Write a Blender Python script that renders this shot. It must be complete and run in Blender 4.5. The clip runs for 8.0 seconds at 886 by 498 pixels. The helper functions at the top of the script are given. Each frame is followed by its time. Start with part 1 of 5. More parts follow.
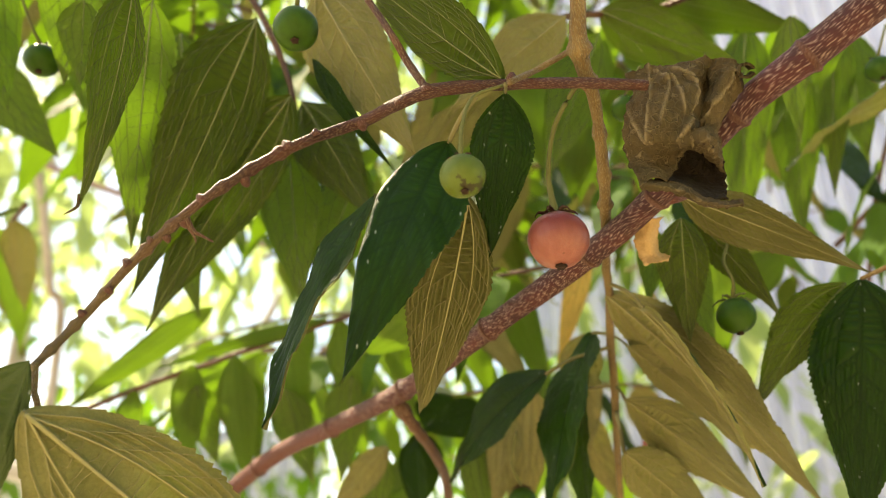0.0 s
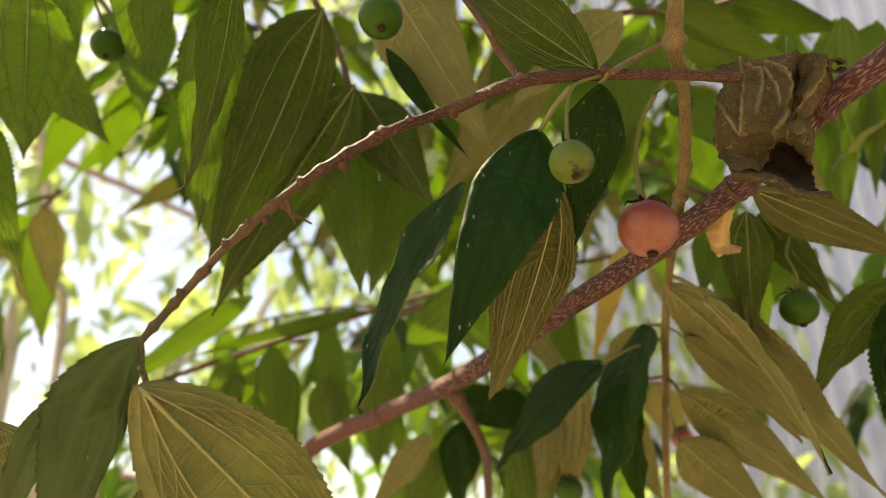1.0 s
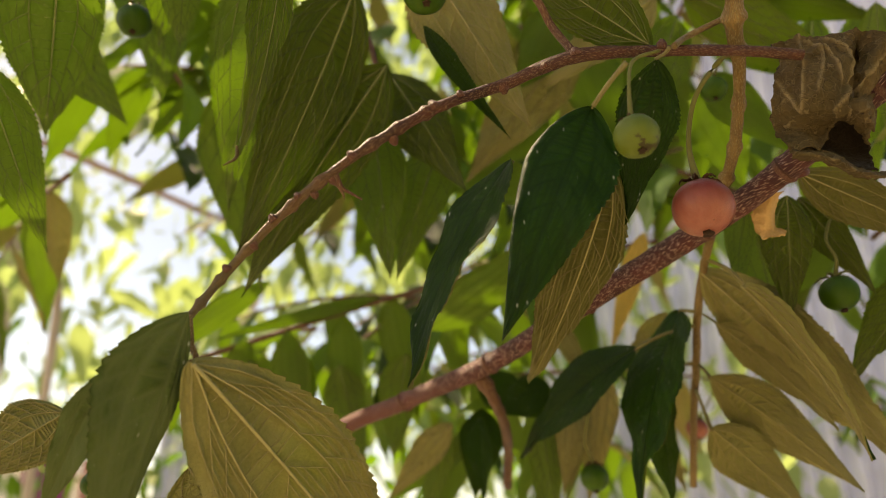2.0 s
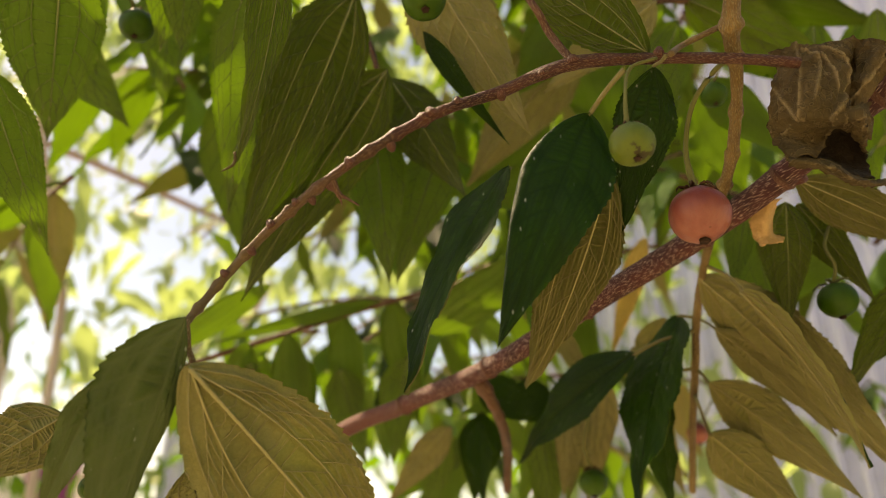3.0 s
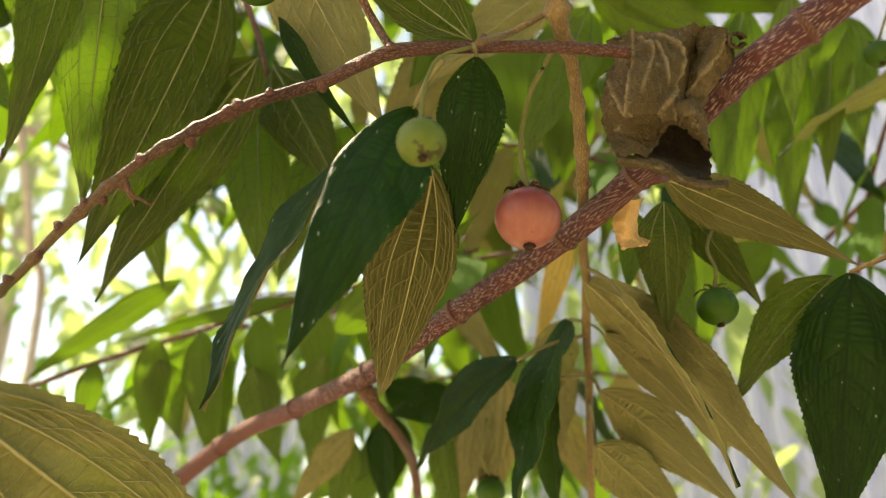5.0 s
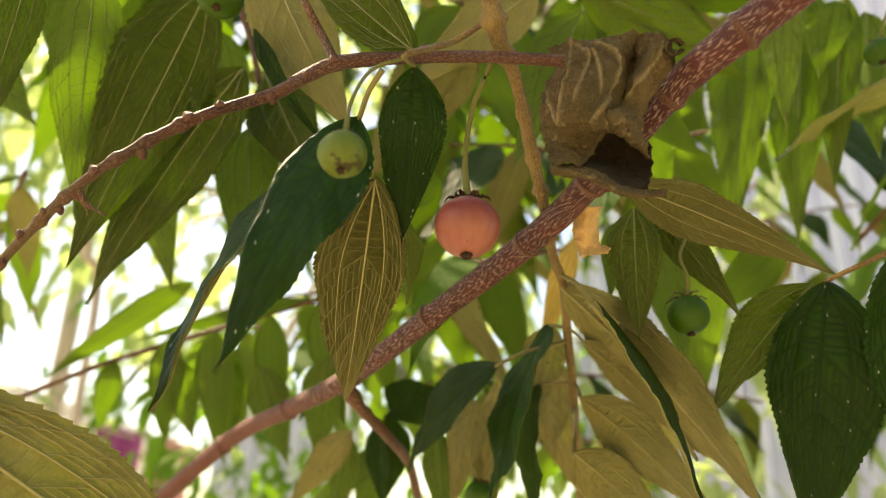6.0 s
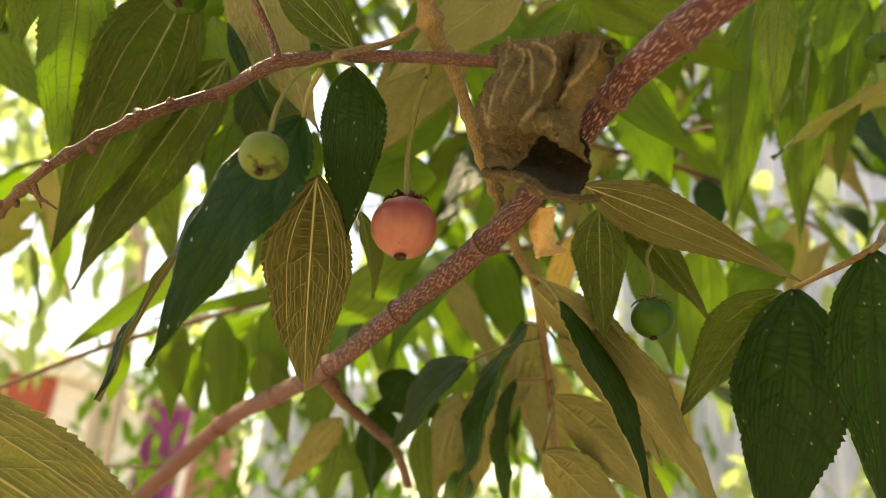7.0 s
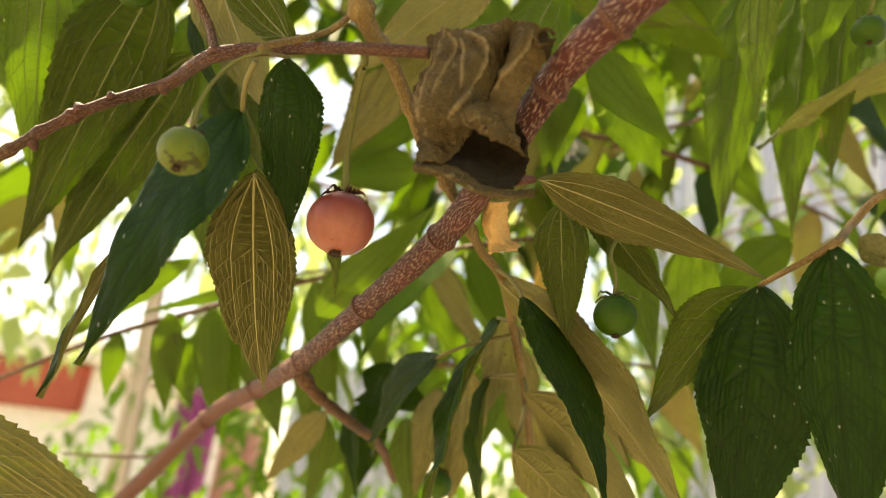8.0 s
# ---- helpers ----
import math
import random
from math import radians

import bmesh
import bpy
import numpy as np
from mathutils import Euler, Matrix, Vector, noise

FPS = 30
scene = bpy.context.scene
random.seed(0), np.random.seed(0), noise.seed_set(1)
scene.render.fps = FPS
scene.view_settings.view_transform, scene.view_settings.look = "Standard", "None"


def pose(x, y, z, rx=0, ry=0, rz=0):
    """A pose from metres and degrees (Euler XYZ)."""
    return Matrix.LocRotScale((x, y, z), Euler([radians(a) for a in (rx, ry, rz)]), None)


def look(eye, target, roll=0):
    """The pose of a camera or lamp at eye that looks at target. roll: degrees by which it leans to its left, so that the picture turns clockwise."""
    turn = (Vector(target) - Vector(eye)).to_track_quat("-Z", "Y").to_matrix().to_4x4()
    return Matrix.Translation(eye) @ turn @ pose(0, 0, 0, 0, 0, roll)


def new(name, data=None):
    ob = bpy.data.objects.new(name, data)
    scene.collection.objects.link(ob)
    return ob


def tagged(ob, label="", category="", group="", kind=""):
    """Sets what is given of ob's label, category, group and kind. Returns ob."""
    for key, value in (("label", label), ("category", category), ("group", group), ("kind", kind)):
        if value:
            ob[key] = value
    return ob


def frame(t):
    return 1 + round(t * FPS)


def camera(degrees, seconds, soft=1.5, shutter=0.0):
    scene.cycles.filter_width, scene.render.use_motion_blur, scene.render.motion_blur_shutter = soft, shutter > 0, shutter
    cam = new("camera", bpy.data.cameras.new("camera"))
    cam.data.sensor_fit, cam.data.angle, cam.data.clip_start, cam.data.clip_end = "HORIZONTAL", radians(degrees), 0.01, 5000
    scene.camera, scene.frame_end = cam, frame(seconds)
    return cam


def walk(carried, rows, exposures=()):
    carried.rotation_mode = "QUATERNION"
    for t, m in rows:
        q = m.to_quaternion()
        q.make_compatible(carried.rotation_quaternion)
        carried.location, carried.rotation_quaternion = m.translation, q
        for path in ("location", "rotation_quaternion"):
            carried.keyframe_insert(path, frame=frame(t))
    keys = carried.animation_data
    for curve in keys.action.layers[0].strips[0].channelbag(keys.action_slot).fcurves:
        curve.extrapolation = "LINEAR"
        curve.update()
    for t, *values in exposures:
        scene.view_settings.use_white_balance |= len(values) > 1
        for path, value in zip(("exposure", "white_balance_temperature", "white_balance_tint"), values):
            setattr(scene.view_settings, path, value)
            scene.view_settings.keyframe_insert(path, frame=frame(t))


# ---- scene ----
# ---------- camera ----------
cam = camera(62.5, 8.0, soft=0.5)
cam.data.dof.use_dof = True
cam.data.dof.focus_distance = 0.16
cam.data.dof.aperture_fstop = 14.5
METRES, EYE, TILT = 0.145, 1.5, 24.0
ROWS = [
    (0.0000, 0.0000, 0.0000, 0.0000, 0.0000, 0.0000, 0.0000),
    (0.5000, -0.0693, -0.0159, -0.0050, -0.0895, 0.0085, -0.3959),
    (1.0000, -0.1507, -0.0202, -0.0223, -0.6896, -0.0479, -0.9667),
    (1.5000, -0.2168, -0.0094, -0.0434, -1.0817, -0.4600, -1.2570),
    (2.8000, -0.2468, 0.0098, -0.0516, -1.8445, -0.4080, -1.6369),
    (3.0000, -0.2294, -0.0003, -0.0426, -1.1318, -0.3264, -1.7040),
    (3.5000, -0.1746, 0.0059, -0.0268, -1.5368, -0.3422, -1.6229),
    (4.0000, -0.1038, 0.0369, -0.0288, -1.2298, -0.9085, -2.0899),
    (4.5000, -0.0150, 0.0670, -0.0164, -1.7285, -1.0503, -1.8153),
    (5.0000, 0.0447, 0.0796, -0.0104, -0.5820, -1.3157, -2.0219),
    (5.2000, 0.0637, 0.0823, -0.0020, -0.5067, -1.2833, -1.8535),
    (6.3000, 0.2626, 0.0743, 0.0134, 5.5255, -1.9066, -2.4623),
    (6.5000, 0.2986, 0.0827, 0.0176, 6.2039, -2.5546, -2.7033),
    (7.0000, 0.3543, 0.0929, 0.0405, 7.7940, -3.0999, -3.1737),
    (7.5000, 0.3984, 0.1210, 0.0371, 8.8128, -3.9837, -3.5127),
    (8.0000, 0.4704, 0.1399, 0.0547, 10.1103, -4.0365, -3.0168),
]
walk(cam, [(t, pose(0, 0, EYE, TILT, 0, 0) @ pose(METRES * x, METRES * y, METRES * z, 90 + pitch, roll, yaw)) for t, x, y, z, yaw, pitch, roll in ROWS],
     exposures=((0.0, 1.62, 9100, 10), (1.5, 0.9, 9800, 15), (2.8, 0.88, 10800, 17), (4.0, 0.9, 10400, 15), (5.0, 1.44, 9150, 10), (6.5, 1.48, 10100, 11), (8.0, 1.52, 10300, 12)))

# ---------- daylight ----------
SUN_EL, SUN_AZ = 55.0, -62.0      # degrees; azimuth from +y towards +x
world = bpy.data.worlds.new("daylight")
scene.world = world
world.use_nodes = True
wn = world.node_tree.nodes
sky = wn.new("ShaderNodeTexSky")
sky.sky_type = "NISHITA"
sky.sun_disc = False
sky.sun_elevation, sky.sun_rotation = radians(SUN_EL), radians(SUN_AZ)
world.node_tree.links.new(sky.outputs[0], wn["Background"].inputs[0])
wn["Background"].inputs[1].default_value = 0.14
sun = new("sun", bpy.data.lights.new("sun", "SUN"))
sun.data.energy, sun.data.angle, sun.data.color = 5.0, radians(0.53), (1.0, 0.94, 0.82)
sd = Vector((math.sin(radians(SUN_AZ)) * math.cos(radians(SUN_EL)), math.cos(radians(SUN_AZ)) * math.cos(radians(SUN_EL)), math.sin(radians(SUN_EL))))
sun.matrix_world = look(sd * 20, (0, 0, 0))


# ---------- node helpers ----------
class Net:
    def __init__(self, name):
        self.m = bpy.data.materials.new(name)
        self.m.use_nodes = True
        self.t = self.m.node_tree
        self.t.nodes.clear()
        self.out = self.t.nodes.new("ShaderNodeOutputMaterial")

    def put(self, kind, **values):
        n = self.t.nodes.new(kind)
        for key, v in values.items():
            n.inputs[key.replace("_", " ")].default_value = v
        return n

    def link(self, a, b):
        self.t.links.new(a, b)

    def feed(self, sock, v):
        if isinstance(v, (int, float)):
            sock.default_value = v
        elif isinstance(v, tuple):
            sock.default_value = (*v, 1.0) if len(v) == 3 and sock.type == "RGBA" else v
        else:
            self.link(v, sock)

    def math(self, op, a, b=0.0, c=0.0, clamp=False):
        n = self.t.nodes.new("ShaderNodeMath")
        n.operation, n.use_clamp = op, clamp
        for s, v in zip(n.inputs, (a, b, c)):
            self.feed(s, v)
        return n.outputs[0]

    def line(self, d, width):
        """1 where d is 0, falling to 0 at width."""
        n = self.t.nodes.new("ShaderNodeMapRange")
        n.interpolation_type = "SMOOTHSTEP"
        self.feed(n.inputs[0], d)
        self.feed(n.inputs[2], width)
        n.inputs[3].default_value, n.inputs[4].default_value = 1.0, 0.0
        return n.outputs[0]

    def span(self, v, a, b, c=0.0, d=1.0):
        n = self.t.nodes.new("ShaderNodeMapRange")
        self.feed(n.inputs[0], v)
        for k, x in enumerate((a, b, c, d)):
            n.inputs[k + 1].default_value = x
        return n.outputs[0]

    def mix(self, f, a, b, blend="MIX"):
        n = self.t.nodes.new("ShaderNodeMix")
        n.data_type, n.blend_type = "RGBA", blend
        self.feed(n.inputs[0], f)
        self.feed(n.inputs[6], a)
        self.feed(n.inputs[7], b)
        return n.outputs[2]

    def coords(self, which="Object"):
        return self.t.nodes.new("ShaderNodeTexCoord").outputs[which]

    def scaled(self, vec, s):
        n = self.t.nodes.new("ShaderNodeMapping")
        self.link(vec, n.inputs[0])
        n.inputs["Scale"].default_value = s
        return n.outputs[0]

    def noise(self, vec, scale, detail=3.0, rough=0.55):
        n = self.put("ShaderNodeTexNoise", Scale=scale, Detail=detail, Roughness=rough)
        self.link(vec, n.inputs["Vector"])
        return n.outputs["Fac"]

    def cells(self, vec, scale, feature="F1", flat=False):
        n = self.put("ShaderNodeTexVoronoi", Scale=scale)
        n.voronoi_dimensions = "2D" if flat else "3D"
        n.feature = feature
        self.link(vec, n.inputs["Vector"])
        return n.outputs["Distance"]

    def random(self):
        return self.t.nodes.new("ShaderNodeObjectInfo").outputs["Random"]

    def bump(self, height, distance, strength=1.0):
        n = self.put("ShaderNodeBump", Strength=strength, Distance=distance)
        self.link(height, n.inputs["Height"])
        return n.outputs["Normal"]

    def surface(self, colour, rough=0.5, normal=None, metal=0.0, spec=0.5, through_colour=None, through_part=0.0, sss=0.0, sss_radius=(0.004, 0.0015, 0.0008), coat=0.0, fuzz=0.0):
        p = self.t.nodes.new("ShaderNodeBsdfPrincipled")
        self.feed(p.inputs["Base Color"], colour)
        self.feed(p.inputs["Roughness"], rough)
        self.feed(p.inputs["Metallic"], metal)
        self.feed(p.inputs["Specular IOR Level"], spec)
        if sss:
            p.inputs["Subsurface Weight"].default_value = sss
            p.inputs["Subsurface Radius"].default_value = sss_radius
            p.inputs["Subsurface Scale"].default_value = 1.0
        if fuzz:
            p.inputs["Sheen Weight"].default_value = fuzz
            p.inputs["Sheen Roughness"].default_value = 0.4
            p.inputs["Sheen Tint"].default_value = (0.85, 0.95, 0.7, 1.0)
        if coat:
            p.inputs["Coat Weight"].default_value = coat
            p.inputs["Coat Roughness"].default_value = 0.25
        if normal is not None:
            self.link(normal, p.inputs["Normal"])
        last = p.outputs[0]
        if through_colour is not None:
            tr = self.t.nodes.new("ShaderNodeBsdfTranslucent")
            self.feed(tr.inputs["Color"], through_colour)
            mx = self.t.nodes.new("ShaderNodeMixShader")
            mx.inputs[0].default_value = through_part
            self.link(last, mx.inputs[1])
            self.link(tr.outputs[0], mx.inputs[2])
            last = mx.outputs[0]
        self.link(last, self.out.inputs["Surface"])
        return self.m


# ---------- materials ----------
def leaf_skin(name, dark, light, vein, sheer, part_through, under, rough=0.55, spec=0.35, vein_amount=0.6):
    """Leaf skin with palmate main veins, secondary veins and a fine net of small ones. UV: x along the blade, y across it."""
    n = Net(name)
    sep = n.t.nodes.new("ShaderNodeSeparateXYZ")
    n.link(n.coords("UV"), sep.inputs[0])
    obj = n.coords("Object")
    wob = n.math("MULTIPLY", n.math("SUBTRACT", n.noise(obj, 150, 2), 0.5), 0.11)
    u = sep.outputs[0]
    s = n.math("ABSOLUTE", n.math("SUBTRACT", n.math("MULTIPLY", sep.outputs[1], 2.0), 1.0))
    sw = n.math("ADD", s, wob)
    mid = n.line(s, 0.06)
    lat = n.line(n.math("ABSOLUTE", n.math("SUBTRACT", sw, n.math("MULTIPLY_ADD", u, -0.20, 0.50))), 0.045)
    lat = n.math("MULTIPLY", lat, n.span(u, 0.62, 0.9, 1.0, 0.0))
    lat2 = n.line(n.math("ABSOLUTE", n.math("SUBTRACT", sw, n.math("MULTIPLY_ADD", u, -0.15, 0.84))), 0.035)
    lat2 = n.math("MULTIPLY", lat2, n.span(u, 0.3, 0.6, 0.7, 0.0))
    phase = n.math("FRACT", n.math("MULTIPLY", n.math("ADD", n.math("SUBTRACT", u, n.math("MULTIPLY", s, 0.24)), n.math("MULTIPLY", wob, 0.06 if under else 0.5)), 8.0))
    past = n.span(n.math("SUBTRACT", s, n.math("MULTIPLY_ADD", u, -0.20, 0.48)), 0.0, 0.06)
    where = n.math("MAXIMUM", past, n.span(u, 0.42, 0.6))
    sec = n.math("MULTIPLY", n.line(n.math("ABSOLUTE", n.math("SUBTRACT", phase, 0.5)), 0.08), n.math("MULTIPLY", where, 0.35 if under else 0.8))
    rung = n.math("FRACT", n.math("MULTIPLY", n.math("ADD", n.math("ADD", u, n.math("MULTIPLY", s, 0.05)), n.math("MULTIPLY", wob, 0.5)), 27.0))
    inner = n.math("MULTIPLY_ADD", past, -0.08, 0.16) if under else n.math("MULTIPLY_ADD", past, -0.25, 0.5)
    sec = n.math("MAXIMUM", sec, n.math("MULTIPLY", n.line(n.math("ABSOLUTE", n.math("SUBTRACT", rung, 0.5)), 0.14), inner))
    net = n.math("MULTIPLY", n.line(n.cells(n.scaled(obj, (1.0, 1.0, 1.0)), 620, "DISTANCE_TO_EDGE"), 0.10), 0.3)
    veins = n.math("MAXIMUM", n.math("MAXIMUM", n.math("MAXIMUM", mid, lat), n.math("MAXIMUM", lat2, sec)), net)
    blot = n.noise(obj, 90, 4)
    fine = n.noise(obj, 1500, 2)
    base = n.mix(n.span(blot, 0.35, 0.68), (*dark,), (*light,))
    base = n.mix(n.math("MULTIPLY", n.span(n.random(), 0, 1), 0.45), base, tuple(0.5 * (a + b) * c for a, b, c in zip(dark, light, (1.25, 1.0, 0.8))))
    vary = n.put("ShaderNodeHueSaturation")
    n.feed(vary.inputs["Value"], n.span(n.random(), 0, 1, 0.68, 1.3))
    n.feed(vary.inputs["Hue"], n.span(n.math("FRACT", n.math("MULTIPLY", n.random(), 7.3)), 0, 1, 0.485, 0.515))
    n.feed(vary.inputs["Color"], base)
    tissue = vary.outputs[0]
    if under:
        # shade beside the raised pale veins, put into the tissue as a darker green border
        wide = n.math("MAXIMUM", n.math("MAXIMUM", n.line(s, 0.17), n.line(n.math("ABSOLUTE", n.math("SUBTRACT", s, n.math("MULTIPLY_ADD", u, -0.20, 0.50))), 0.12)), n.math("MULTIPLY", n.line(n.math("ABSOLUTE", n.math("SUBTRACT", phase, 0.5)), 0.24), where))
        tissue = n.mix(n.math("MULTIPLY", wide, 0.6), tissue, tuple(c * q for c, q in zip(dark, (0.5, 0.62, 0.45))))
    col = n.mix(n.math("MULTIPLY", veins, vein_amount), tissue, vein)
    col = n.mix(n.span(fine, 0.35, 0.7, 0.0, 0.48), col, tuple(min(1, 1.6 * c) for c in light))
    if under:
        # sparse dark scars left by insects
        mark = n.math("MULTIPLY", n.math("LESS_THAN", n.cells(obj, 190), 0.085), n.math("GREATER_THAN", n.noise(obj, 70, 1), 0.52))
        col = n.mix(mark, col, (0.022, 0.014, 0.007))
    else:
        # pale specks of dust and hair on the upper face
        speck = n.math("MULTIPLY", n.line(n.cells(obj, 420), 0.15), n.math("GREATER_THAN", n.noise(obj, 210, 1), 0.51))
        col = n.mix(n.math("MULTIPLY", speck, 0.85), col, (0.42, 0.46, 0.36))
    swell = n.line(n.math("ABSOLUTE", n.math("SUBTRACT", phase, 0.5)), 0.5)
    h = n.math("ADD", n.math("MULTIPLY", veins, 1.0 if under else -0.8), n.math("MULTIPLY", swell, 0.25 if under else -0.55))
    if not under:
        h = n.math("SUBTRACT", h, n.math("MULTIPLY", n.line(n.cells(obj, 430, "DISTANCE_TO_EDGE"), 0.16), 0.22))
    h = n.math("ADD", h, n.math("MULTIPLY", fine, 0.25))
    bump = n.bump(h, 0.0011 if under else 0.0012, 1.0)
    thru = n.mix(n.math("MULTIPLY", veins, 0.25), sheer, tuple(c * 0.45 for c in sheer))
    return n.surface(col, rough, bump, spec=spec, through_colour=thru, through_part=part_through)


def near_skin(name, dark, light, vein, sheer, part_through, under, rough, spec, vein_amount, fuzz=0.0):
    """Skin of a leaf whose veins and quilting are modelled. The mesh attribute "vein" is 1 on a vein and falls to 0 beside it."""
    n = Net(name)
    obj = n.coords("Object")
    at = n.t.nodes.new("ShaderNodeAttribute")
    at.attribute_name = "vein"
    veins = at.outputs["Fac"]
    blot, fine, hair = n.noise(obj, 110, 4), n.noise(obj, 1500, 3), n.noise(obj, 5200, 2)
    base = n.mix(n.span(blot, 0.34, 0.68), dark, light)
    vary = n.put("ShaderNodeHueSaturation")
    n.feed(vary.inputs["Value"], n.span(n.random(), 0, 1, 0.82, 1.18))
    n.feed(vary.inputs["Hue"], n.span(n.math("FRACT", n.math("MULTIPLY", n.random(), 7.3)), 0, 1, 0.49, 0.51))
    n.feed(vary.inputs["Color"], base)
    col = n.mix(n.math("MULTIPLY", veins, vein_amount), vary.outputs[0], vein)
    col = n.mix(n.span(fine, 0.38, 0.72, 0.0, 0.35), col, tuple(min(1, 1.5 * c) for c in light))
    cell = n.cells(obj, 620, "DISTANCE_TO_EDGE")
    if under:
        col = n.mix(n.math("MULTIPLY", n.line(cell, 0.09), 0.22), col, vein)
        mark = n.math("MULTIPLY", n.math("LESS_THAN", n.cells(obj, 190), 0.075), n.math("GREATER_THAN", n.noise(obj, 70, 1), 0.54))
        col = n.mix(mark, col, (0.022, 0.014, 0.007))
    else:
        # pale specks of dust and short hairs on the upper face
        speck = n.math("MULTIPLY", n.line(n.cells(n.scaled(obj, (1.0, 1.0, 0.45)), 520), 0.18), n.math("GREATER_THAN", n.noise(obj, 230, 1), 0.52))
        col = n.mix(n.math("MULTIPLY", speck, 0.85), col, (0.42, 0.46, 0.36))
    h = n.math("ADD", n.math("MULTIPLY", n.line(cell, 0.12), 0.35 if under else -0.1), n.math("ADD", n.math("MULTIPLY", fine, 0.35), n.math("MULTIPLY", hair, 0.35)))
    thru = n.mix(n.math("MULTIPLY", veins, 0.5), sheer, tuple(c * 0.4 for c in sheer))
    return n.surface(col, rough, n.bump(h, 0.0003, 0.9), spec=spec, through_colour=thru, through_part=part_through, fuzz=fuzz)


UPPER = leaf_skin("leaf_upper_dark_green", (0.0055, 0.022, 0.0016), (0.011, 0.039, 0.003), (0.0045, 0.017, 0.0016), (0.45, 0.78, 0.08), 0.14, False, 0.48, 0.14, 0.8)
UNDER = leaf_skin("leaf_underside_olive", (0.062, 0.094, 0.016), (0.098, 0.130, 0.026), (0.27, 0.28, 0.11), (0.58, 0.82, 0.16), 0.36, True, 0.8, 0.1, 0.95)
UNDER_PALE = leaf_skin("leaf_underside_pale", (0.195, 0.178, 0.066), (0.285, 0.255, 0.105), (0.45, 0.40, 0.21), (0.66, 0.72, 0.22), 0.20, True, 0.85, 0.1, 1.0)
UPPER_MID = leaf_skin("leaf_upper_green", (0.03, 0.09, 0.015), (0.05, 0.13, 0.025), (0.09, 0.18, 0.05), (0.52, 0.74, 0.18), 0.38, False, 0.6, 0.22, 0.3)
UNDER_MID = leaf_skin("leaf_underside_green", (0.09, 0.14, 0.03), (0.13, 0.18, 0.045), (0.2, 0.24, 0.09), (0.56, 0.80, 0.16), 0.47, True, 0.7, 0.15, 0.5)
UNDER_OLIVE = leaf_skin("leaf_underside_brown_olive", (0.10, 0.092, 0.033), (0.15, 0.134, 0.053), (0.42, 0.37, 0.19), (0.6, 0.7, 0.2), 0.22, True, 0.85, 0.1, 1.0)
UPPER_GREY = leaf_skin("leaf_upper_hairy_grey", (0.030, 0.052, 0.018), (0.050, 0.076, 0.030), (0.075, 0.10, 0.045), (0.5, 0.75, 0.15), 0.16, False, 0.75, 0.1, 0.6)
YELLOW = leaf_skin("leaf_yellow", (0.66, 0.45, 0.14), (0.76, 0.56, 0.20), (0.7, 0.5, 0.2), (0.8, 0.5, 0.08), 0.4, True, 0.7, 0.2, 0.3)

NEAR_UPPER = near_skin("near_leaf_upper", (0.0044, 0.020, 0.0010), (0.0088, 0.034, 0.0019), (0.003, 0.012, 0.001), (0.45, 0.78, 0.08), 0.10, False, 0.42, 0.13, 0.75)
NEAR_GREY = near_skin("near_leaf_upper_hairy", (0.030, 0.052, 0.013), (0.056, 0.084, 0.026), (0.125, 0.150, 0.066), (0.5, 0.75, 0.15), 0.14, False, 0.8, 0.1, 0.8, 0.1)
NEAR_UNDER = near_skin("near_leaf_underside_green", (0.040, 0.062, 0.009), (0.066, 0.090, 0.015), (0.12, 0.14, 0.04), (0.58, 0.82, 0.16), 0.32, True, 0.8, 0.1, 0.25)
NEAR_OLIVE = near_skin("near_leaf_underside_olive", (0.078, 0.076, 0.024), (0.124, 0.116, 0.042), (0.18, 0.16, 0.06), (0.6, 0.7, 0.2), 0.20, True, 0.85, 0.1, 0.25)
NEAR_PALE = near_skin("near_leaf_underside_tan", (0.160, 0.150, 0.056), (0.242, 0.222, 0.092), (0.28, 0.24, 0.10), (0.66, 0.72, 0.22), 0.20, True, 0.85, 0.1, 0.25)


def vein_skin(name, colour):
    n = Net(name)
    v = n.noise(n.coords("Object"), 900, 3)
    return n.surface(n.mix(v, tuple(c * 0.75 for c in colour), colour), 0.7, n.bump(v, 0.0002, 0.6), spec=0.25)


VEIN = vein_skin("leaf_vein", (0.36, 0.315, 0.135))
NET_DARK = vein_skin("small_vein_green", (0.115, 0.140, 0.040))
NET_OLIVE = vein_skin("small_vein_olive", (0.200, 0.180, 0.068))
NET_PALE = vein_skin("small_vein_tan", (0.34, 0.30, 0.13))
VEIN_OLIVE = vein_skin("leaf_vein_olive", (0.20, 0.21, 0.075))
VEIN_GREEN = vein_skin("leaf_vein_green", (0.19, 0.23, 0.08))
PETIOLE = vein_skin("petiole_hairy", (0.22, 0.19, 0.08))
PEDICEL = vein_skin("pedicel_green", (0.150, 0.150, 0.045))


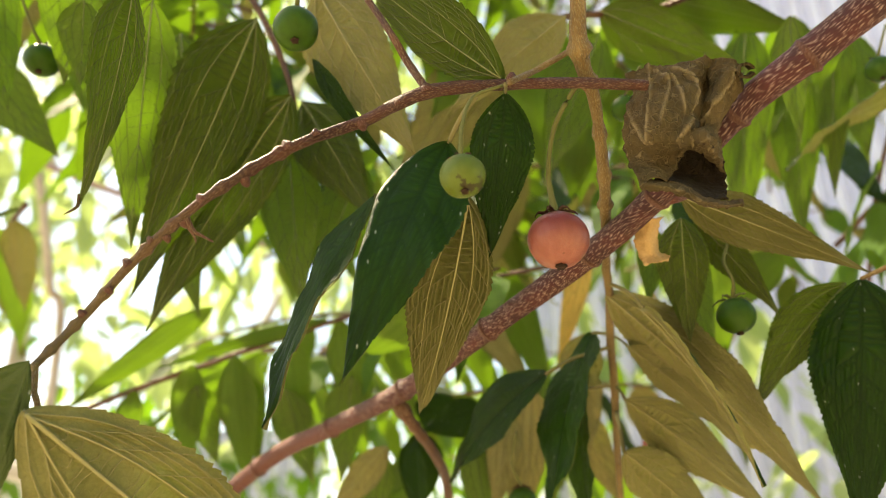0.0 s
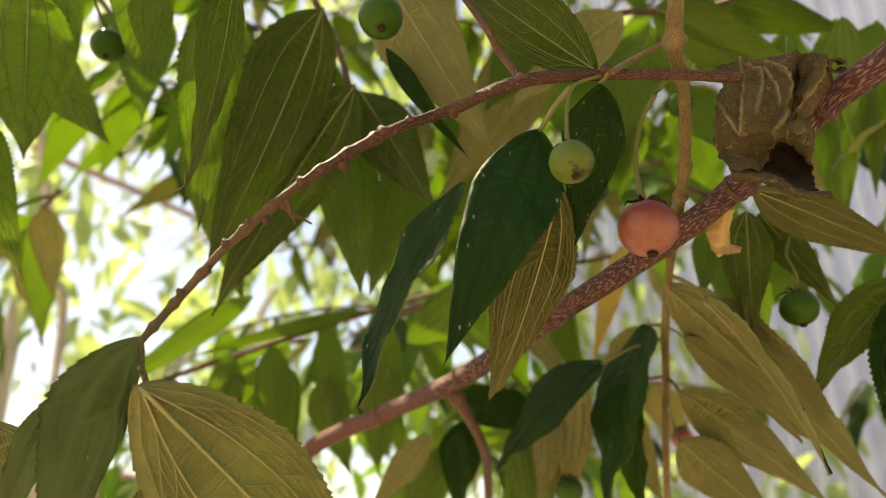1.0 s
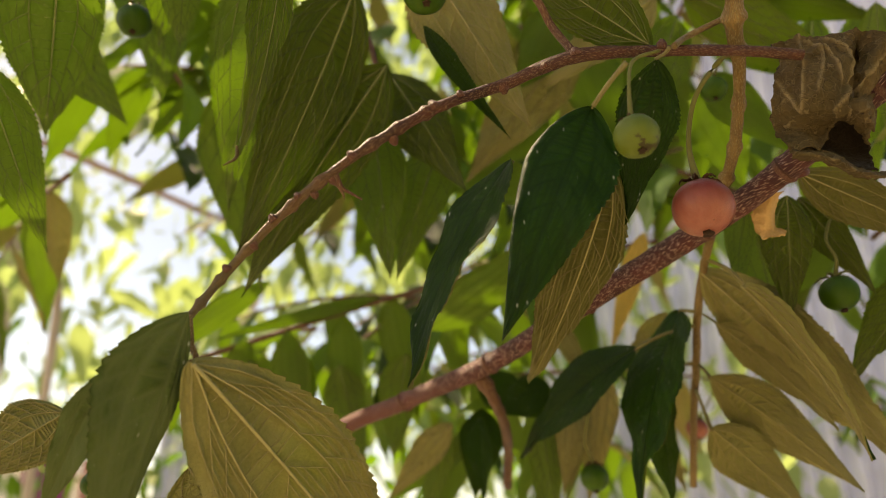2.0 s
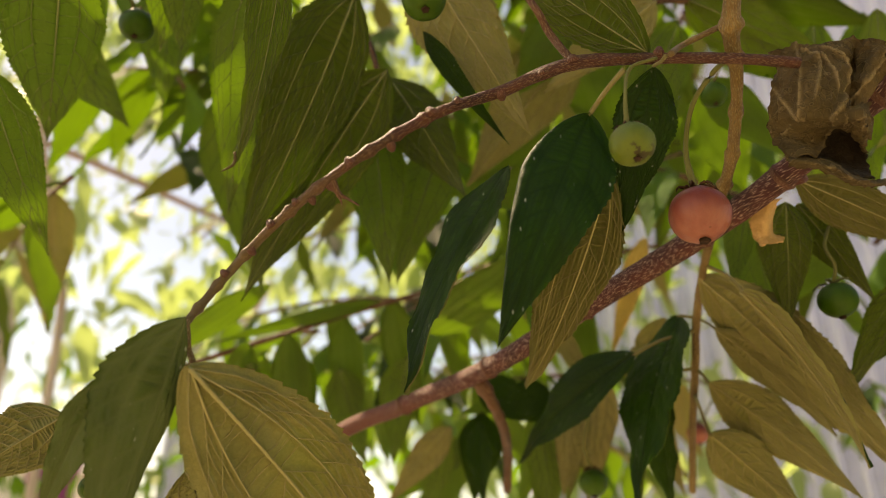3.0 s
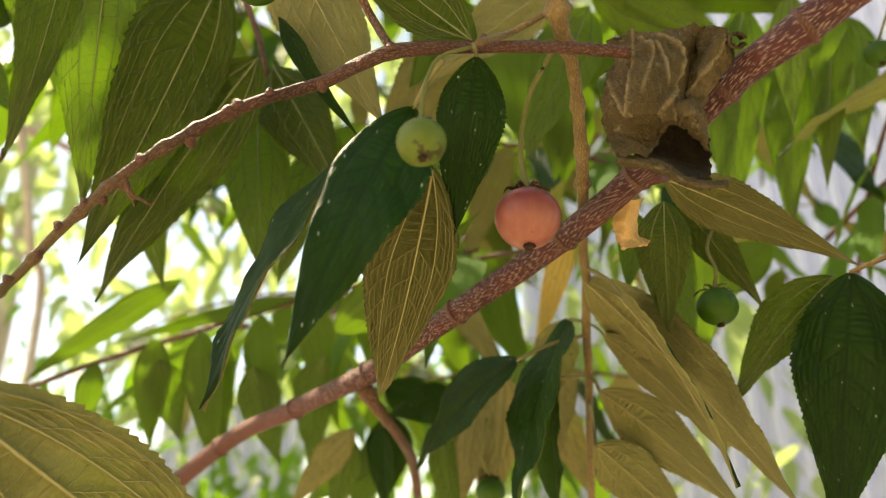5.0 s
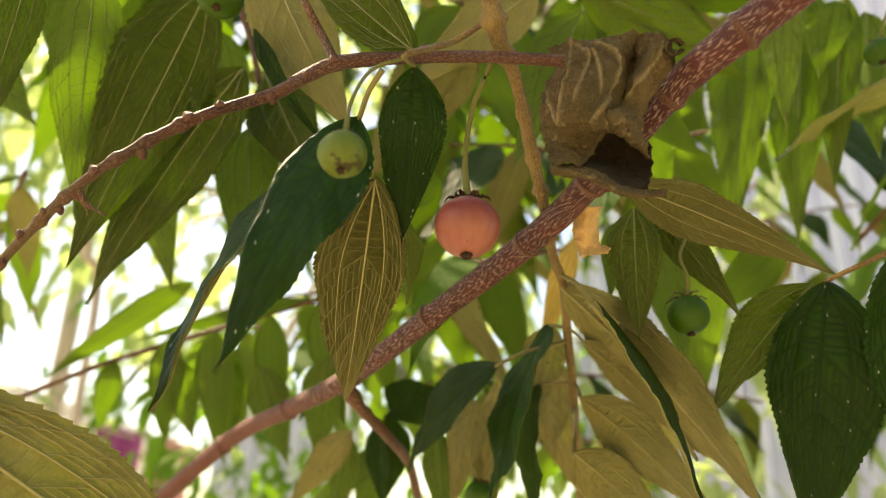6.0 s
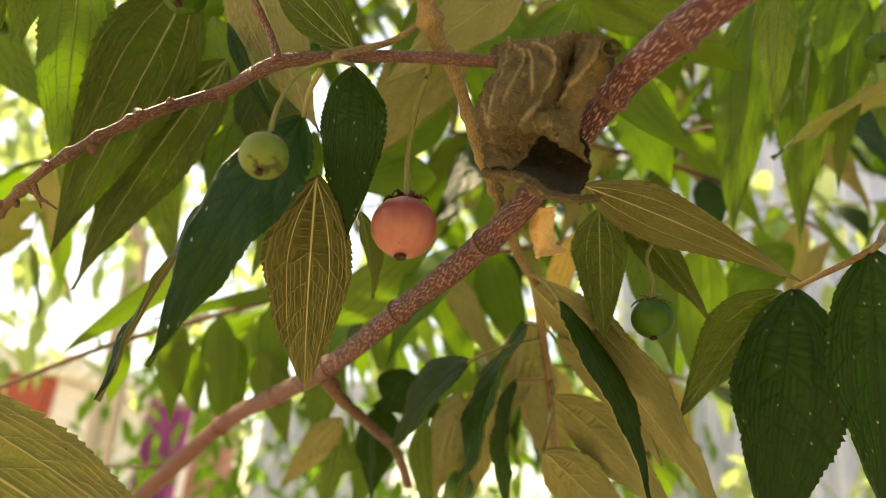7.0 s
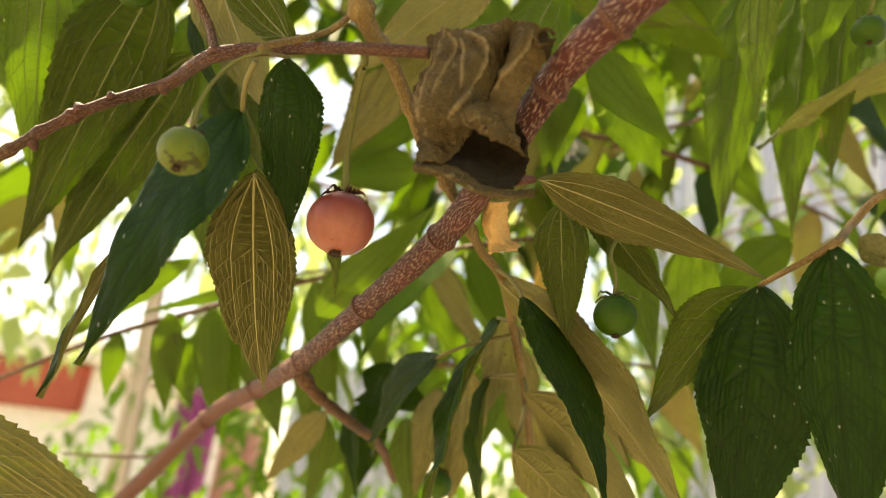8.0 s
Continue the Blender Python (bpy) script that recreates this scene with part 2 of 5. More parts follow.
def bark(name, dark, red, dash, dash_amount, around, along, pale=None, reach=(0.0, 0.1), size=0.38):
    """Reddish young bark with pale lengthwise lenticels. UV in metres: x along, y round."""
    n = Net(name)
    uv = n.coords("UV")
    obj = n.coords("Object")
    stretched = n.scaled(uv, (along, around, 1.0))
    c = n.cells(stretched, 1.0, flat=True)
    shifted = n.t.nodes.new("ShaderNodeVectorMath")
    n.link(n.scaled(uv, (along * 1.35, around * 1.25, 1.0)), shifted.inputs[0])
    shifted.inputs[1].default_value = (7.37, 3.71, 0.0)
    c = n.math("MINIMUM", c, n.math("MULTIPLY_ADD", n.cells(shifted.outputs[0], 1.0, flat=True), 1.1, 0.03))
    c = n.math("ADD", c, n.math("MULTIPLY", n.math("SUBTRACT", n.noise(n.scaled(uv, (2600, 5200, 1.0)), 1.0, 2), 0.5), 0.22))
    gate = n.noise(n.scaled(uv, (along * 0.7, around * 0.6, 1.0)), 1.0, 2)
    d = n.math("MULTIPLY", n.line(c, size), n.span(gate, 0.22, 0.38))
    fibre = n.noise(n.scaled(uv, (700, 4200, 1.0)), 1.0, 3)
    blot = n.noise(obj, 120, 3)
    col = n.mix(n.span(blot, 0.35, 0.7), dark, red)
    col = n.mix(n.span(fibre, 0.3, 0.75, 0.0, 0.55), col, tuple(x * 0.5 for x in dark))
    if pale:
        # older, paler skin towards the stem's start
        sep = n.t.nodes.new("ShaderNodeSeparateXYZ")
        n.link(uv, sep.inputs[0])
        worn = n.math("MULTIPLY", n.span(n.math("ADD", sep.outputs[0], n.math("MULTIPLY", n.math("SUBTRACT", blot, 0.5), 0.03)), reach[0], reach[1], 1.0, 0.0), 0.85)
        col = n.mix(worn, col, n.mix(n.span(fibre, 0.3, 0.7), pale, tuple(x * 0.7 for x in pale)))
        d = n.math("MULTIPLY", d, n.math("MULTIPLY_ADD", worn, -0.9, 1.0))
    col = n.mix(n.math("MULTIPLY", d, dash_amount), col, dash)
    h = n.math("ADD", n.math("MULTIPLY", d, 0.7), fibre)
    return n.surface(col, 0.55, n.bump(h, 0.0005, 0.8), spec=0.4)


BARK = bark("bark_red_lenticels", (0.050, 0.008, 0.006), (0.110, 0.017, 0.011), (0.74, 0.52, 0.41), 0.9, 2200, 270, (0.130, 0.030, 0.017), (0.135, 0.20), 0.25)
BARK_TWIG = bark("bark_twig", (0.075, 0.023, 0.011), (0.165, 0.060, 0.024), (0.42, 0.30, 0.17), 0.6, 2000, 700)
BARK_UPPER = bark("bark_upper_twig", (0.050, 0.012, 0.006), (0.112, 0.031, 0.014), (0.38, 0.25, 0.15), 0.45, 2000, 700, (0.165, 0.108, 0.038), (0.015, 0.062))
BARK_PALE = bark("bark_green_brown", (0.16, 0.088, 0.026), (0.30, 0.19, 0.065), (0.45, 0.37, 0.2), 0.45, 2000, 700)


COLLAR = bark("bark_node_collar", (0.085, 0.024, 0.013), (0.17, 0.058, 0.032), (0.5, 0.34, 0.24), 0.3, 2000, 900)


def fruit_skin(name, main, blush, scar_amount, gloss=0.45, shine=0.3):
    n = Net(name)
    obj = n.coords("Object")
    sep = n.t.nodes.new("ShaderNodeSeparateXYZ")
    n.link(obj, sep.inputs[0])
    col = n.mix(n.span(n.math("ADD", sep.outputs[2], n.math("MULTIPLY", n.math("SUBTRACT", n.noise(obj, 130, 2), 0.5), 0.012)), -0.006, 0.004), blush, main)
    streak = n.noise(n.scaled(obj, (1.0, 1.0, 0.25)), 520, 4)
    col = n.mix(n.span(streak, 0.38, 0.72, 0.0, 0.28), col, tuple(c * 0.62 for c in main))
    pores = n.noise(obj, 2400, 2)
    col = n.mix(n.span(pores, 0.45, 0.7, 0.0, 0.18), col, tuple(min(1.0, c * 1.6) for c in main))
    if scar_amount:
        rag = n.math("MULTIPLY", n.math("GREATER_THAN", n.noise(obj, 560, 4), 0.53), n.math("GREATER_THAN", n.noise(obj, 190, 2), 0.54))
        low = n.span(sep.outputs[2], -0.0045, 0.0005, 1.0, 0.0)
        col = n.mix(n.math("MULTIPLY", n.math("MULTIPLY", rag, low), scar_amount), col, (0.03, 0.016, 0.006))
    spots = n.math("LESS_THAN", n.cells(obj, 260), 0.06)
    col = n.mix(n.math("MULTIPLY", spots, 0.6), col, (0.12, 0.04, 0.02))
    return n.surface(col, gloss, n.bump(pores, 0.0003, 0.25), spec=shine, sss=0.1)


RED_FRUIT = fruit_skin("fruit_ripe_pink", (0.190, 0.028, 0.020), (0.32, 0.120, 0.085), 0.0, 0.34)
GREEN_FRUIT = fruit_skin("fruit_unripe_scarred", (0.062, 0.100, 0.008), (0.108, 0.140, 0.018), 1.0)
DARK_FRUIT = fruit_skin("fruit_unripe_dark", (0.022, 0.060, 0.004), (0.040, 0.092, 0.008), 0.0, 0.4, 0.16)


def rough_skin(name, a, b, scale, rough=0.8, relief=0.0005, spec=0.2):
    n = Net(name)
    obj = n.coords("Object")
    v, w = n.noise(obj, scale, 5), n.noise(obj, scale * 9, 3)
    col = n.mix(n.span(v, 0.32, 0.68), a, b)
    col = n.mix(n.span(w, 0.3, 0.7, 0.0, 0.35), col, tuple(c * 0.6 for c in a))
    return n.surface(col, rough, n.bump(n.math("ADD", v, n.math("MULTIPLY", w, 0.4)), relief, 0.8), spec=spec)


STIGMA = rough_skin("stigma_dried", (0.022, 0.012, 0.007), (0.07, 0.035, 0.018), 900)
SEPAL = rough_skin("sepal_dried", (0.05, 0.02, 0.012), (0.16, 0.08, 0.04), 700)
SEPAL_GREEN = rough_skin("sepal_green", (0.12, 0.14, 0.05), (0.22, 0.22, 0.1), 700)


def dry_skin(name, dark, light, ridge_colour, sheer):
    n = Net(name)
    obj = n.coords("Object")
    at = n.t.nodes.new("ShaderNodeAttribute")
    at.attribute_name = "vein"
    v, w, wide = n.noise(obj, 150, 5), n.noise(obj, 1300, 4), n.noise(obj, 55, 2)
    crease = n.line(n.math("ABSOLUTE", n.math("SUBTRACT", n.noise(obj, 210, 2), 0.5)), 0.02)
    small = n.line(n.cells(obj, 520, "DISTANCE_TO_EDGE"), 0.08)
    col = n.mix(n.span(v, 0.33, 0.67), dark, light)
    col = n.mix(n.span(wide, 0.42, 0.62, 0.0, 0.5), col, tuple(c * q for c, q in zip(dark, (0.75, 0.95, 0.8))))
    col = n.mix(n.math("MULTIPLY", crease, 0.45), col, ridge_colour)
    col = n.mix(n.math("MULTIPLY", small, 0.16), col, ridge_colour)
    col = n.mix(n.math("MULTIPLY", at.outputs["Fac"], 0.9), col, ridge_colour)
    col = n.mix(n.span(w, 0.4, 0.75, 0.0, 0.35), col, tuple(c * 0.5 for c in dark))
    mark = n.math("LESS_THAN", n.cells(obj, 230), 0.07)
    col = n.mix(mark, col, (0.02, 0.012, 0.008))
    h = n.math("ADD", n.math("MULTIPLY", crease, 0.7), n.math("ADD", n.math("ADD", v, n.math("MULTIPLY", small, 0.25)), n.math("MULTIPLY", w, 0.4)))
    return n.surface(col, 0.8, n.bump(h, 0.0007, 0.9), spec=0.2, through_colour=sheer, through_part=0.12)


DRY = dry_skin("dead_leaf_underside", (0.058, 0.038, 0.016), (0.175, 0.118, 0.054), (0.34, 0.25, 0.135), (0.30, 0.15, 0.04))
# darker copy of the dead skin: the curl's inner shade put into colour
DRY_SHADE = dry_skin("dead_leaf_hollow_shade", (0.024, 0.014, 0.006), (0.046, 0.028, 0.012), (0.06, 0.04, 0.02), (0.08, 0.03, 0.01))
DRY_PALE = rough_skin("dead_leaf_scrap", (0.42, 0.25, 0.1), (0.56, 0.36, 0.17), 160, 0.8, 0.0006)

# ---------- building blocks ----------
PLACE = {}


def at_base(name, base, label, category, group="", kind=""):
    """An Empty at a thing's base."""
    ob = tagged(new(name), label, category, group, kind)
    ob.location = base
    PLACE[ob] = Vector(base)
    return ob


def mesh_of(name, verts, faces, mats, face_mats=None, uvs=None, smooth=True):
    me = bpy.data.meshes.new(name)
    me.from_pydata([tuple(v) for v in verts], [], faces)
    for m in mats:
        me.materials.append(m)
    if face_mats is not None:
        me.polygons.foreach_set("material_index", face_mats)
    if uvs is not None:
        layer = me.uv_layers.new(name="UVMap")
        idx = np.empty(len(me.loops), dtype=np.int32)
        me.loops.foreach_get("vertex_index", idx)
        layer.data.foreach_set("uv", np.asarray(uvs, dtype=np.float32)[idx].ravel())
    if smooth:
        me.polygons.foreach_set("use_smooth", [True] * len(me.polygons))
    me.update()
    return me


def part(name, verts, faces, mats, parent, origin, label="", **more):
    """One mesh object under a thing or a part; verts in world metres."""
    o = Vector(origin)
    ob = new(name, mesh_of(name, np.array([tuple(v) for v in verts]) - np.array(o), faces, mats, **more))
    PLACE[ob] = o
    if parent is not None:
        ob.parent = parent
        ob.location = o - PLACE[parent]
    else:
        ob.location = o
    if label:
        tagged(ob, label)
    return ob


def spline(points, per):
    """Catmull-Rom through rows of numbers."""
    p = np.array(points, float)
    q = np.vstack([2 * p[0] - p[1], p, 2 * p[-1] - p[-2]])
    out = []
    for k in range(1, len(q) - 2):
        a, b, c, d = q[k - 1], q[k], q[k + 1], q[k + 2]
        for t in np.linspace(0, 1, per, endpoint=False):
            out.append(0.5 * (2 * b + (c - a) * t + (2 * a - 5 * b + 4 * c - d) * t * t + (3 * b - a - 3 * c + d) * t ** 3))
    out.append(p[-1])
    return np.array(out)


def tube(points, per=6, sides=10, rough=0.0, nodes=(), node_size=0.25, seed=1, node_len=0.0016):
    """A round stem: rows of x, y, z, radius. nodes: lengths (metres from the start) of raised ring scars."""
    c = spline(points, per)
    xyz, rad = c[:, :3], np.maximum(c[:, 3], 1e-5)
    tang = np.gradient(xyz, axis=0)
    tang /= np.linalg.norm(tang, axis=1)[:, None]
    run = np.r_[0, np.cumsum(np.linalg.norm(np.diff(xyz, axis=0), axis=1))]
    ref = np.array((0.31, -0.9, 0.29))
    verts, uvs, faces = [], [], []
    ring = sides + 1
    for k in range(len(xyz)):
        a = np.cross(tang[k], ref)
        a /= np.linalg.norm(a)
        b = np.cross(tang[k], a)
        swell = 1.0
        for m in nodes:
            x = (run[k] - m) / node_len
            swell += node_size * math.exp(-x * x)
        for j in range(ring):
            w = 2 * math.pi * (j % sides) / sides
            r = rad[k] * swell
            if rough:
                d = xyz[k] * 260 + np.array((math.cos(w), math.sin(w), seed)) * 0.9
                r *= 1 + rough * noise.noise(Vector(d))
            verts.append(xyz[k] + r * (math.cos(w) * a + math.sin(w) * b))
            uvs.append((run[k], 2 * math.pi * rad[k] * j / sides))
    for k in range(len(xyz) - 1):
        for j in range(sides):
            v = k * ring + j
            faces.append((v, v + 1, v + ring + 1, v + ring))
    for end, k in ((0, 0), (1, len(xyz) - 1)):
        verts.append(xyz[k])
        uvs.append((run[k], 0))
        v = len(verts) - 1
        for j in range(sides):
            f = (k * ring + j, k * ring + j + 1, v)
            faces.append(f if end else f[::-1])
    return verts, faces, uvs


def blade_width(u):
    x = np.clip(u / 0.33, 0, 1)
    y = np.clip((u - 0.33) / 0.67, 0, 1)
    return np.sin(np.pi / 2 * x ** 0.74) * (1 - y) ** 1.3 * (1 + 0.75 * y)


def leaf_axes(base, tip, up):
    base, tip, up = (np.array(v, float) for v in (base, tip, up))
    ax = tip - base
    length = np.linalg.norm(ax)
    ax /= length
    n = up - ax * (up @ ax)
    n /= np.linalg.norm(n)
    return base, ax, n, np.cross(n, ax), length


leaf_count = 0


def side_line(u):
    """How far across the half blade the side vein runs, at u along it."""
    return 0.42 * (1 - math.exp(-u / 0.045)) + 0.5 * u * u


def vein_field(u, s, length, width, rnd):
    """Height (0 to 1), colour share and swelling between the veins, over a grid of places on a blade: a midrib, two side veins,
    arching secondary veins and the rungs between them."""
    lines = [([(0.0, 0.0), (0.5, 0.0), (1.0, 0.0)], 0.00065, 1.0)]

    def put(path, w, strength):
        lines.append((path, w, strength))

    def bow(u0, q, q0):
        return u0 + 0.17 * (q - q0) + 0.05 * (q - q0) ** 2

    for g in (-1, 1):
        put([(x, g * side_line(x)) for x in np.linspace(0.0, 0.8, 14)], 0.0005, 0.85)
        put([(x, g * (0.76 * (1 - math.exp(-x / 0.02)) + 0.4 * x)) for x in np.linspace(0.0, 0.42, 7)], 0.00035, 0.5)
        starts = [0.26 + 0.1 * k + rnd.uniform(-0.02, 0.02) for k in range(7)]
        prev = None
        for k, u0 in enumerate(starts):
            end = 0.95
            for q in np.linspace(0.1, 0.95, 18):
                x = bow(u0, q, 0)
                if x < 0.78 and q > side_line(x):
                    end = q
                    break
            put([(bow(u0, q, 0) + 0.004 * math.sin(9 * q + k), g * q) for q in np.linspace(0, end, 7)], 0.00042, 0.7)
            if prev is not None:
                for q in np.arange(0.09, min(end, prev[1]), 0.105):
                    q += rnd.uniform(-0.02, 0.02)
                    a, b, e = bow(prev[0], q, 0), bow(u0, q, 0), rnd.uniform(-0.035, 0.035)
                    m = 0.5 * (a + b) + rnd.uniform(-0.012, 0.012)
                    put([(a, g * q), (m, g * (q + 0.5 * e + rnd.uniform(-0.02, 0.02))), (b, g * (q + e))], 0.00030, 0.45)
                    if rnd.random() < 0.6:
                        put([(m, g * (q + 0.5 * e)), (m + rnd.uniform(-0.01, 0.01), g * (q + 0.105))], 0.00026, 0.3)
            prev = (u0, end)
        for k in range(9):
            x = 0.035 + 0.027 * k + rnd.uniform(-0.006, 0.006)
            e = rnd.uniform(-0.004, 0.012)
            put([(x, 0.0), (x + e, g * 0.5 * side_line(x)), (x + 0.4 * e, g * side_line(x))], 0.00030, 0.45)
        prev = None
        for k in range(8):
            u0 = 0.05 + 0.085 * k + rnd.uniform(-0.015, 0.015)
            q0 = side_line(u0)
            put([(bow(u0, q, q0), g * q) for q in np.linspace(q0, 0.97, 5)], 0.00038, 0.6)
            if prev is not None:
                for q in np.arange(max(q0, prev[1]) + 0.07, 0.95, 0.12):
                    q += rnd.uniform(-0.02, 0.02)
                    a, b = bow(prev[0], q, prev[1]), bow(u0, q, q0)
                    put([(a, g * q), (0.5 * (a + b) + rnd.uniform(-0.01, 0.01), g * (q + 0.015)), (b, g * (q + rnd.uniform(-0.03, 0.03)))], 0.00030, 0.45)
            prev = (u0, q0)
    x, y = (u * length).ravel(), (s * blade_width(u) * width / 2).ravel()
    near, tall, tint = np.full(len(x), 1.0), np.zeros(len(x)), np.zeros(len(x))
    for path, w, strength in lines:
        a = np.array([(p * length, q * float(blade_width(min(p, 1.0))) * width / 2) for p, q in path])
        box = (x > a[:, 0].min() - 0.003) & (x < a[:, 0].max() + 0.003) & (y > a[:, 1].min() - 0.003) & (y < a[:, 1].max() + 0.003)
        if not box.any():
            continue
        bx, by = x[box], y[box]
        d = np.full(len(bx), 1.0)
        for (x0, y0), (x1, y1) in zip(a, a[1:]):
            run = (x1 - x0) ** 2 + (y1 - y0) ** 2 + 1e-15
            t = np.clip(((bx - x0) * (x1 - x0) + (by - y0) * (y1 - y0)) / run, 0, 1)
            d = np.minimum(d, np.hypot(bx - x0 - t * (x1 - x0), by - y0 - t * (y1 - y0)))
        shape = np.exp(-(d / w) ** 2)
        tall[box] = np.maximum(tall[box], strength * shape)
        tint[box] = np.maximum(tint[box], (0.35 + 0.65 * strength) * shape)
        near[box] = np.minimum(near[box], d)
    swell = np.sqrt(1 - np.exp(-(near / 0.0010) ** 2))
    return tall.reshape(u.shape), tint.reshape(u.shape), swell.reshape(u.shape), lines


def leaf(parent, base, tip, width, up, skin="dark", bend=0.06, fold=14.0, curl=0.15, side=0.0, twist=0.0, skew=0.08, hook=0.0,
         near=True, teeth=0.056, wave=0.035, quilt=0.022, stalk=None, label="", petiole=False, name="leaf", ribs=True, net=False, relief=0.0, roll=None, tooth=5):
    """A thin toothed blade with an upper and a lower skin, its ribs and its stalk. up: where the upper face looks.
    relief: metres by which the tissue swells between the veins, for leaves near the eye. roll: side, start and degrees by which that margin turns down."""
    global leaf_count
    leaf_count += 1
    rnd = random.Random(leaf_count)
    o, ax, n0, b0, length = leaf_axes(base, tip, up)
    top, low, rib = {"dark": (UPPER, UNDER, VEIN_OLIVE), "pale": (UPPER, UNDER_PALE, VEIN), "olive": (UPPER, UNDER_OLIVE, VEIN), "grey": (UPPER_GREY, UNDER_OLIVE, VEIN), "mid": (UPPER_MID, UNDER_MID, VEIN_GREEN), "yellow": (YELLOW, YELLOW, VEIN)}[skin]
    if relief:
        top, low = {"dark": (NEAR_UPPER, NEAR_UNDER), "pale": (NEAR_UPPER, NEAR_PALE), "olive": (NEAR_UPPER, NEAR_OLIVE), "grey": (NEAR_GREY, NEAR_OLIVE), "mid": (UPPER_MID, NEAR_UNDER)}[skin]
    nu, nv = (200, 38) if relief > 0.0006 else (140, 22) if relief else (105, 6) if near else (30, 3)
    per_tooth = tooth if relief else 3
    p1, p2 = rnd.uniform(0, 6), rnd.uniform(0, 6)

    def spots(u, s, lift=0.0):
        """Places on the blade: u along it (0 to 1), s across it (-1 to 1)."""
        u, s = np.broadcast_arrays(np.asarray(u, float), np.asarray(s, float))
        w = (twist * u)[..., None]
        n, b = n0 * np.cos(w) + b0 * np.sin(w), b0 * np.cos(w) - n0 * np.sin(w)
        arch = (4 * u * (1 - u))[..., None]
        c = o + ax * length * u[..., None] + (n0 * bend + b0 * side) * length * arch
        c = c - n0 * hook * length * (np.maximum(0.0, u - 0.6) / 0.4)[..., None] ** 2
        h = blade_width(u) * width / 2 * (1 + skew * np.sign(s))
        f, d = radians(fold), np.abs(s) * h
        rise = d * math.sin(f) - curl * s * s * h
        rise = rise + wave * width * np.abs(s) * (np.sin(11 * u + p1 + 2 * (s > 0)) + 0.6 * np.sin(23 * u + p2 - 3 * s))
        # quilting between the secondary veins
        puff = np.minimum(1, 4 * np.abs(s)) * np.minimum(1, 0.25 + 5 * np.abs(np.abs(s) - 0.5 + 0.2 * u))
        if roll:
            over = np.where(s * roll[0] > 0, np.maximum(0.0, np.abs(s) - roll[1]), 0.0) * h
            bow = radians(roll[2]) * np.minimum(1.0, over / (0.25 * h + 1e-9))
            d, rise = d - over * (1 - np.cos(bow)), rise - over * np.sin(bow)
        rise = rise + (0.3 if relief else 1.0) * quilt * width * puff * np.abs(np.cos(math.pi * 8 * (u - 0.24 * np.abs(s))))
        return c + b * (np.sign(s) * d * math.cos(f))[..., None] + n * (rise + lift)[..., None]

    def spot(u, s, lift=0.0):
        return spots(u, s, lift)

    thick = 0.00022 if near else 0.0003
    rows = nu + 1
    cols = 2 * nv + 1
    u = np.repeat(np.linspace(0, 1, rows)[:, None], cols, 1)
    s = np.repeat(np.linspace(-1, 1, cols)[None], rows, 0)
    i = np.arange(rows)
    saw = ((i % per_tooth) / (per_tooth - 1) - 0.5) * (1 + 0.5 * np.sin(i * 1.7 + p1)) * ((i > 0.04 * nu) & (i < 0.97 * nu))
    se = s.copy()
    if relief:
        tall, field, swell, lines = vein_field(u, s, length, width, rnd)
        ragged = np.array([1 + 0.9 * noise.noise(Vector((k * 0.31, p1, p2))) for k in range(rows)])
        se = s * (1 + 0.85 * teeth * (saw * ragged)[:, None] * np.abs(s) ** 5)
    elif near:
        se[:, 0] *= 1 + teeth * saw
        se[:, -1] *= 1 + teeth * saw
    verts, uvs, faces, mats = [], [], [], []
    for layer in (1, -1):
        lift = layer * thick * (1 - 0.8 * np.abs(s) ** 4)
        if relief:
            lift = lift + relief * swell - (0.6 * relief * tall if layer < 0 else 0.0)
        verts += list(spots(u, se, lift).reshape(-1, 3))
        uvs += list(np.stack([u, 0.5 + 0.5 * s], -1).reshape(-1, 2))
    half = rows * cols
    for layer in (0, 1):
        for i in range(nu):
            for j in range(cols - 1):
                a = layer * half + i * cols + j
                q = (a, a + cols, a + cols + 1, a + 1)
                faces.append(q[::-1] if layer == 0 else q)
                mats.append(layer)
    for i in range(nu):
        for j in (0, cols - 1):
            a = i * cols + j
            q = (a, a + cols, a + cols + half, a + half)
            faces.append(q if j else q[::-1])
            mats.append(1)
    ob = part(name, verts, faces, [top, low], parent, base, label, face_mats=mats, uvs=uvs)
    if relief:
        ob.data.attributes.new("vein", "FLOAT", "POINT").data.foreach_set("value", np.tile(field.ravel(), 2).astype(np.float32))
    if near and ribs:
        big = width * 0.014
        line = [(*spot(u, 0.0, -thick - 0.6 * relief - 0.3 * big * (1 - u)), big * (1 - 0.88 * u)) for u in np.linspace(0, 0.97, 12)]
        v, f, t = tube(line, 2, 6)
        part("midrib", v, f, [rib], ob, base, uvs=t)
        for sgn in (-1, 1):
            line = [(*spot(u, sgn * (side_line(u) if relief else (0.5 - 0.2 * u) * min(1.0, u / 0.06)), -thick - 0.5 * relief - 0.1 * big), big * 0.55 * (1 - u)) for u in np.linspace(0.005, 0.8, 12)]
            v, f, t = tube(line, 2, 5)
            part("side_vein", v, f, [rib], ob, base, uvs=t)
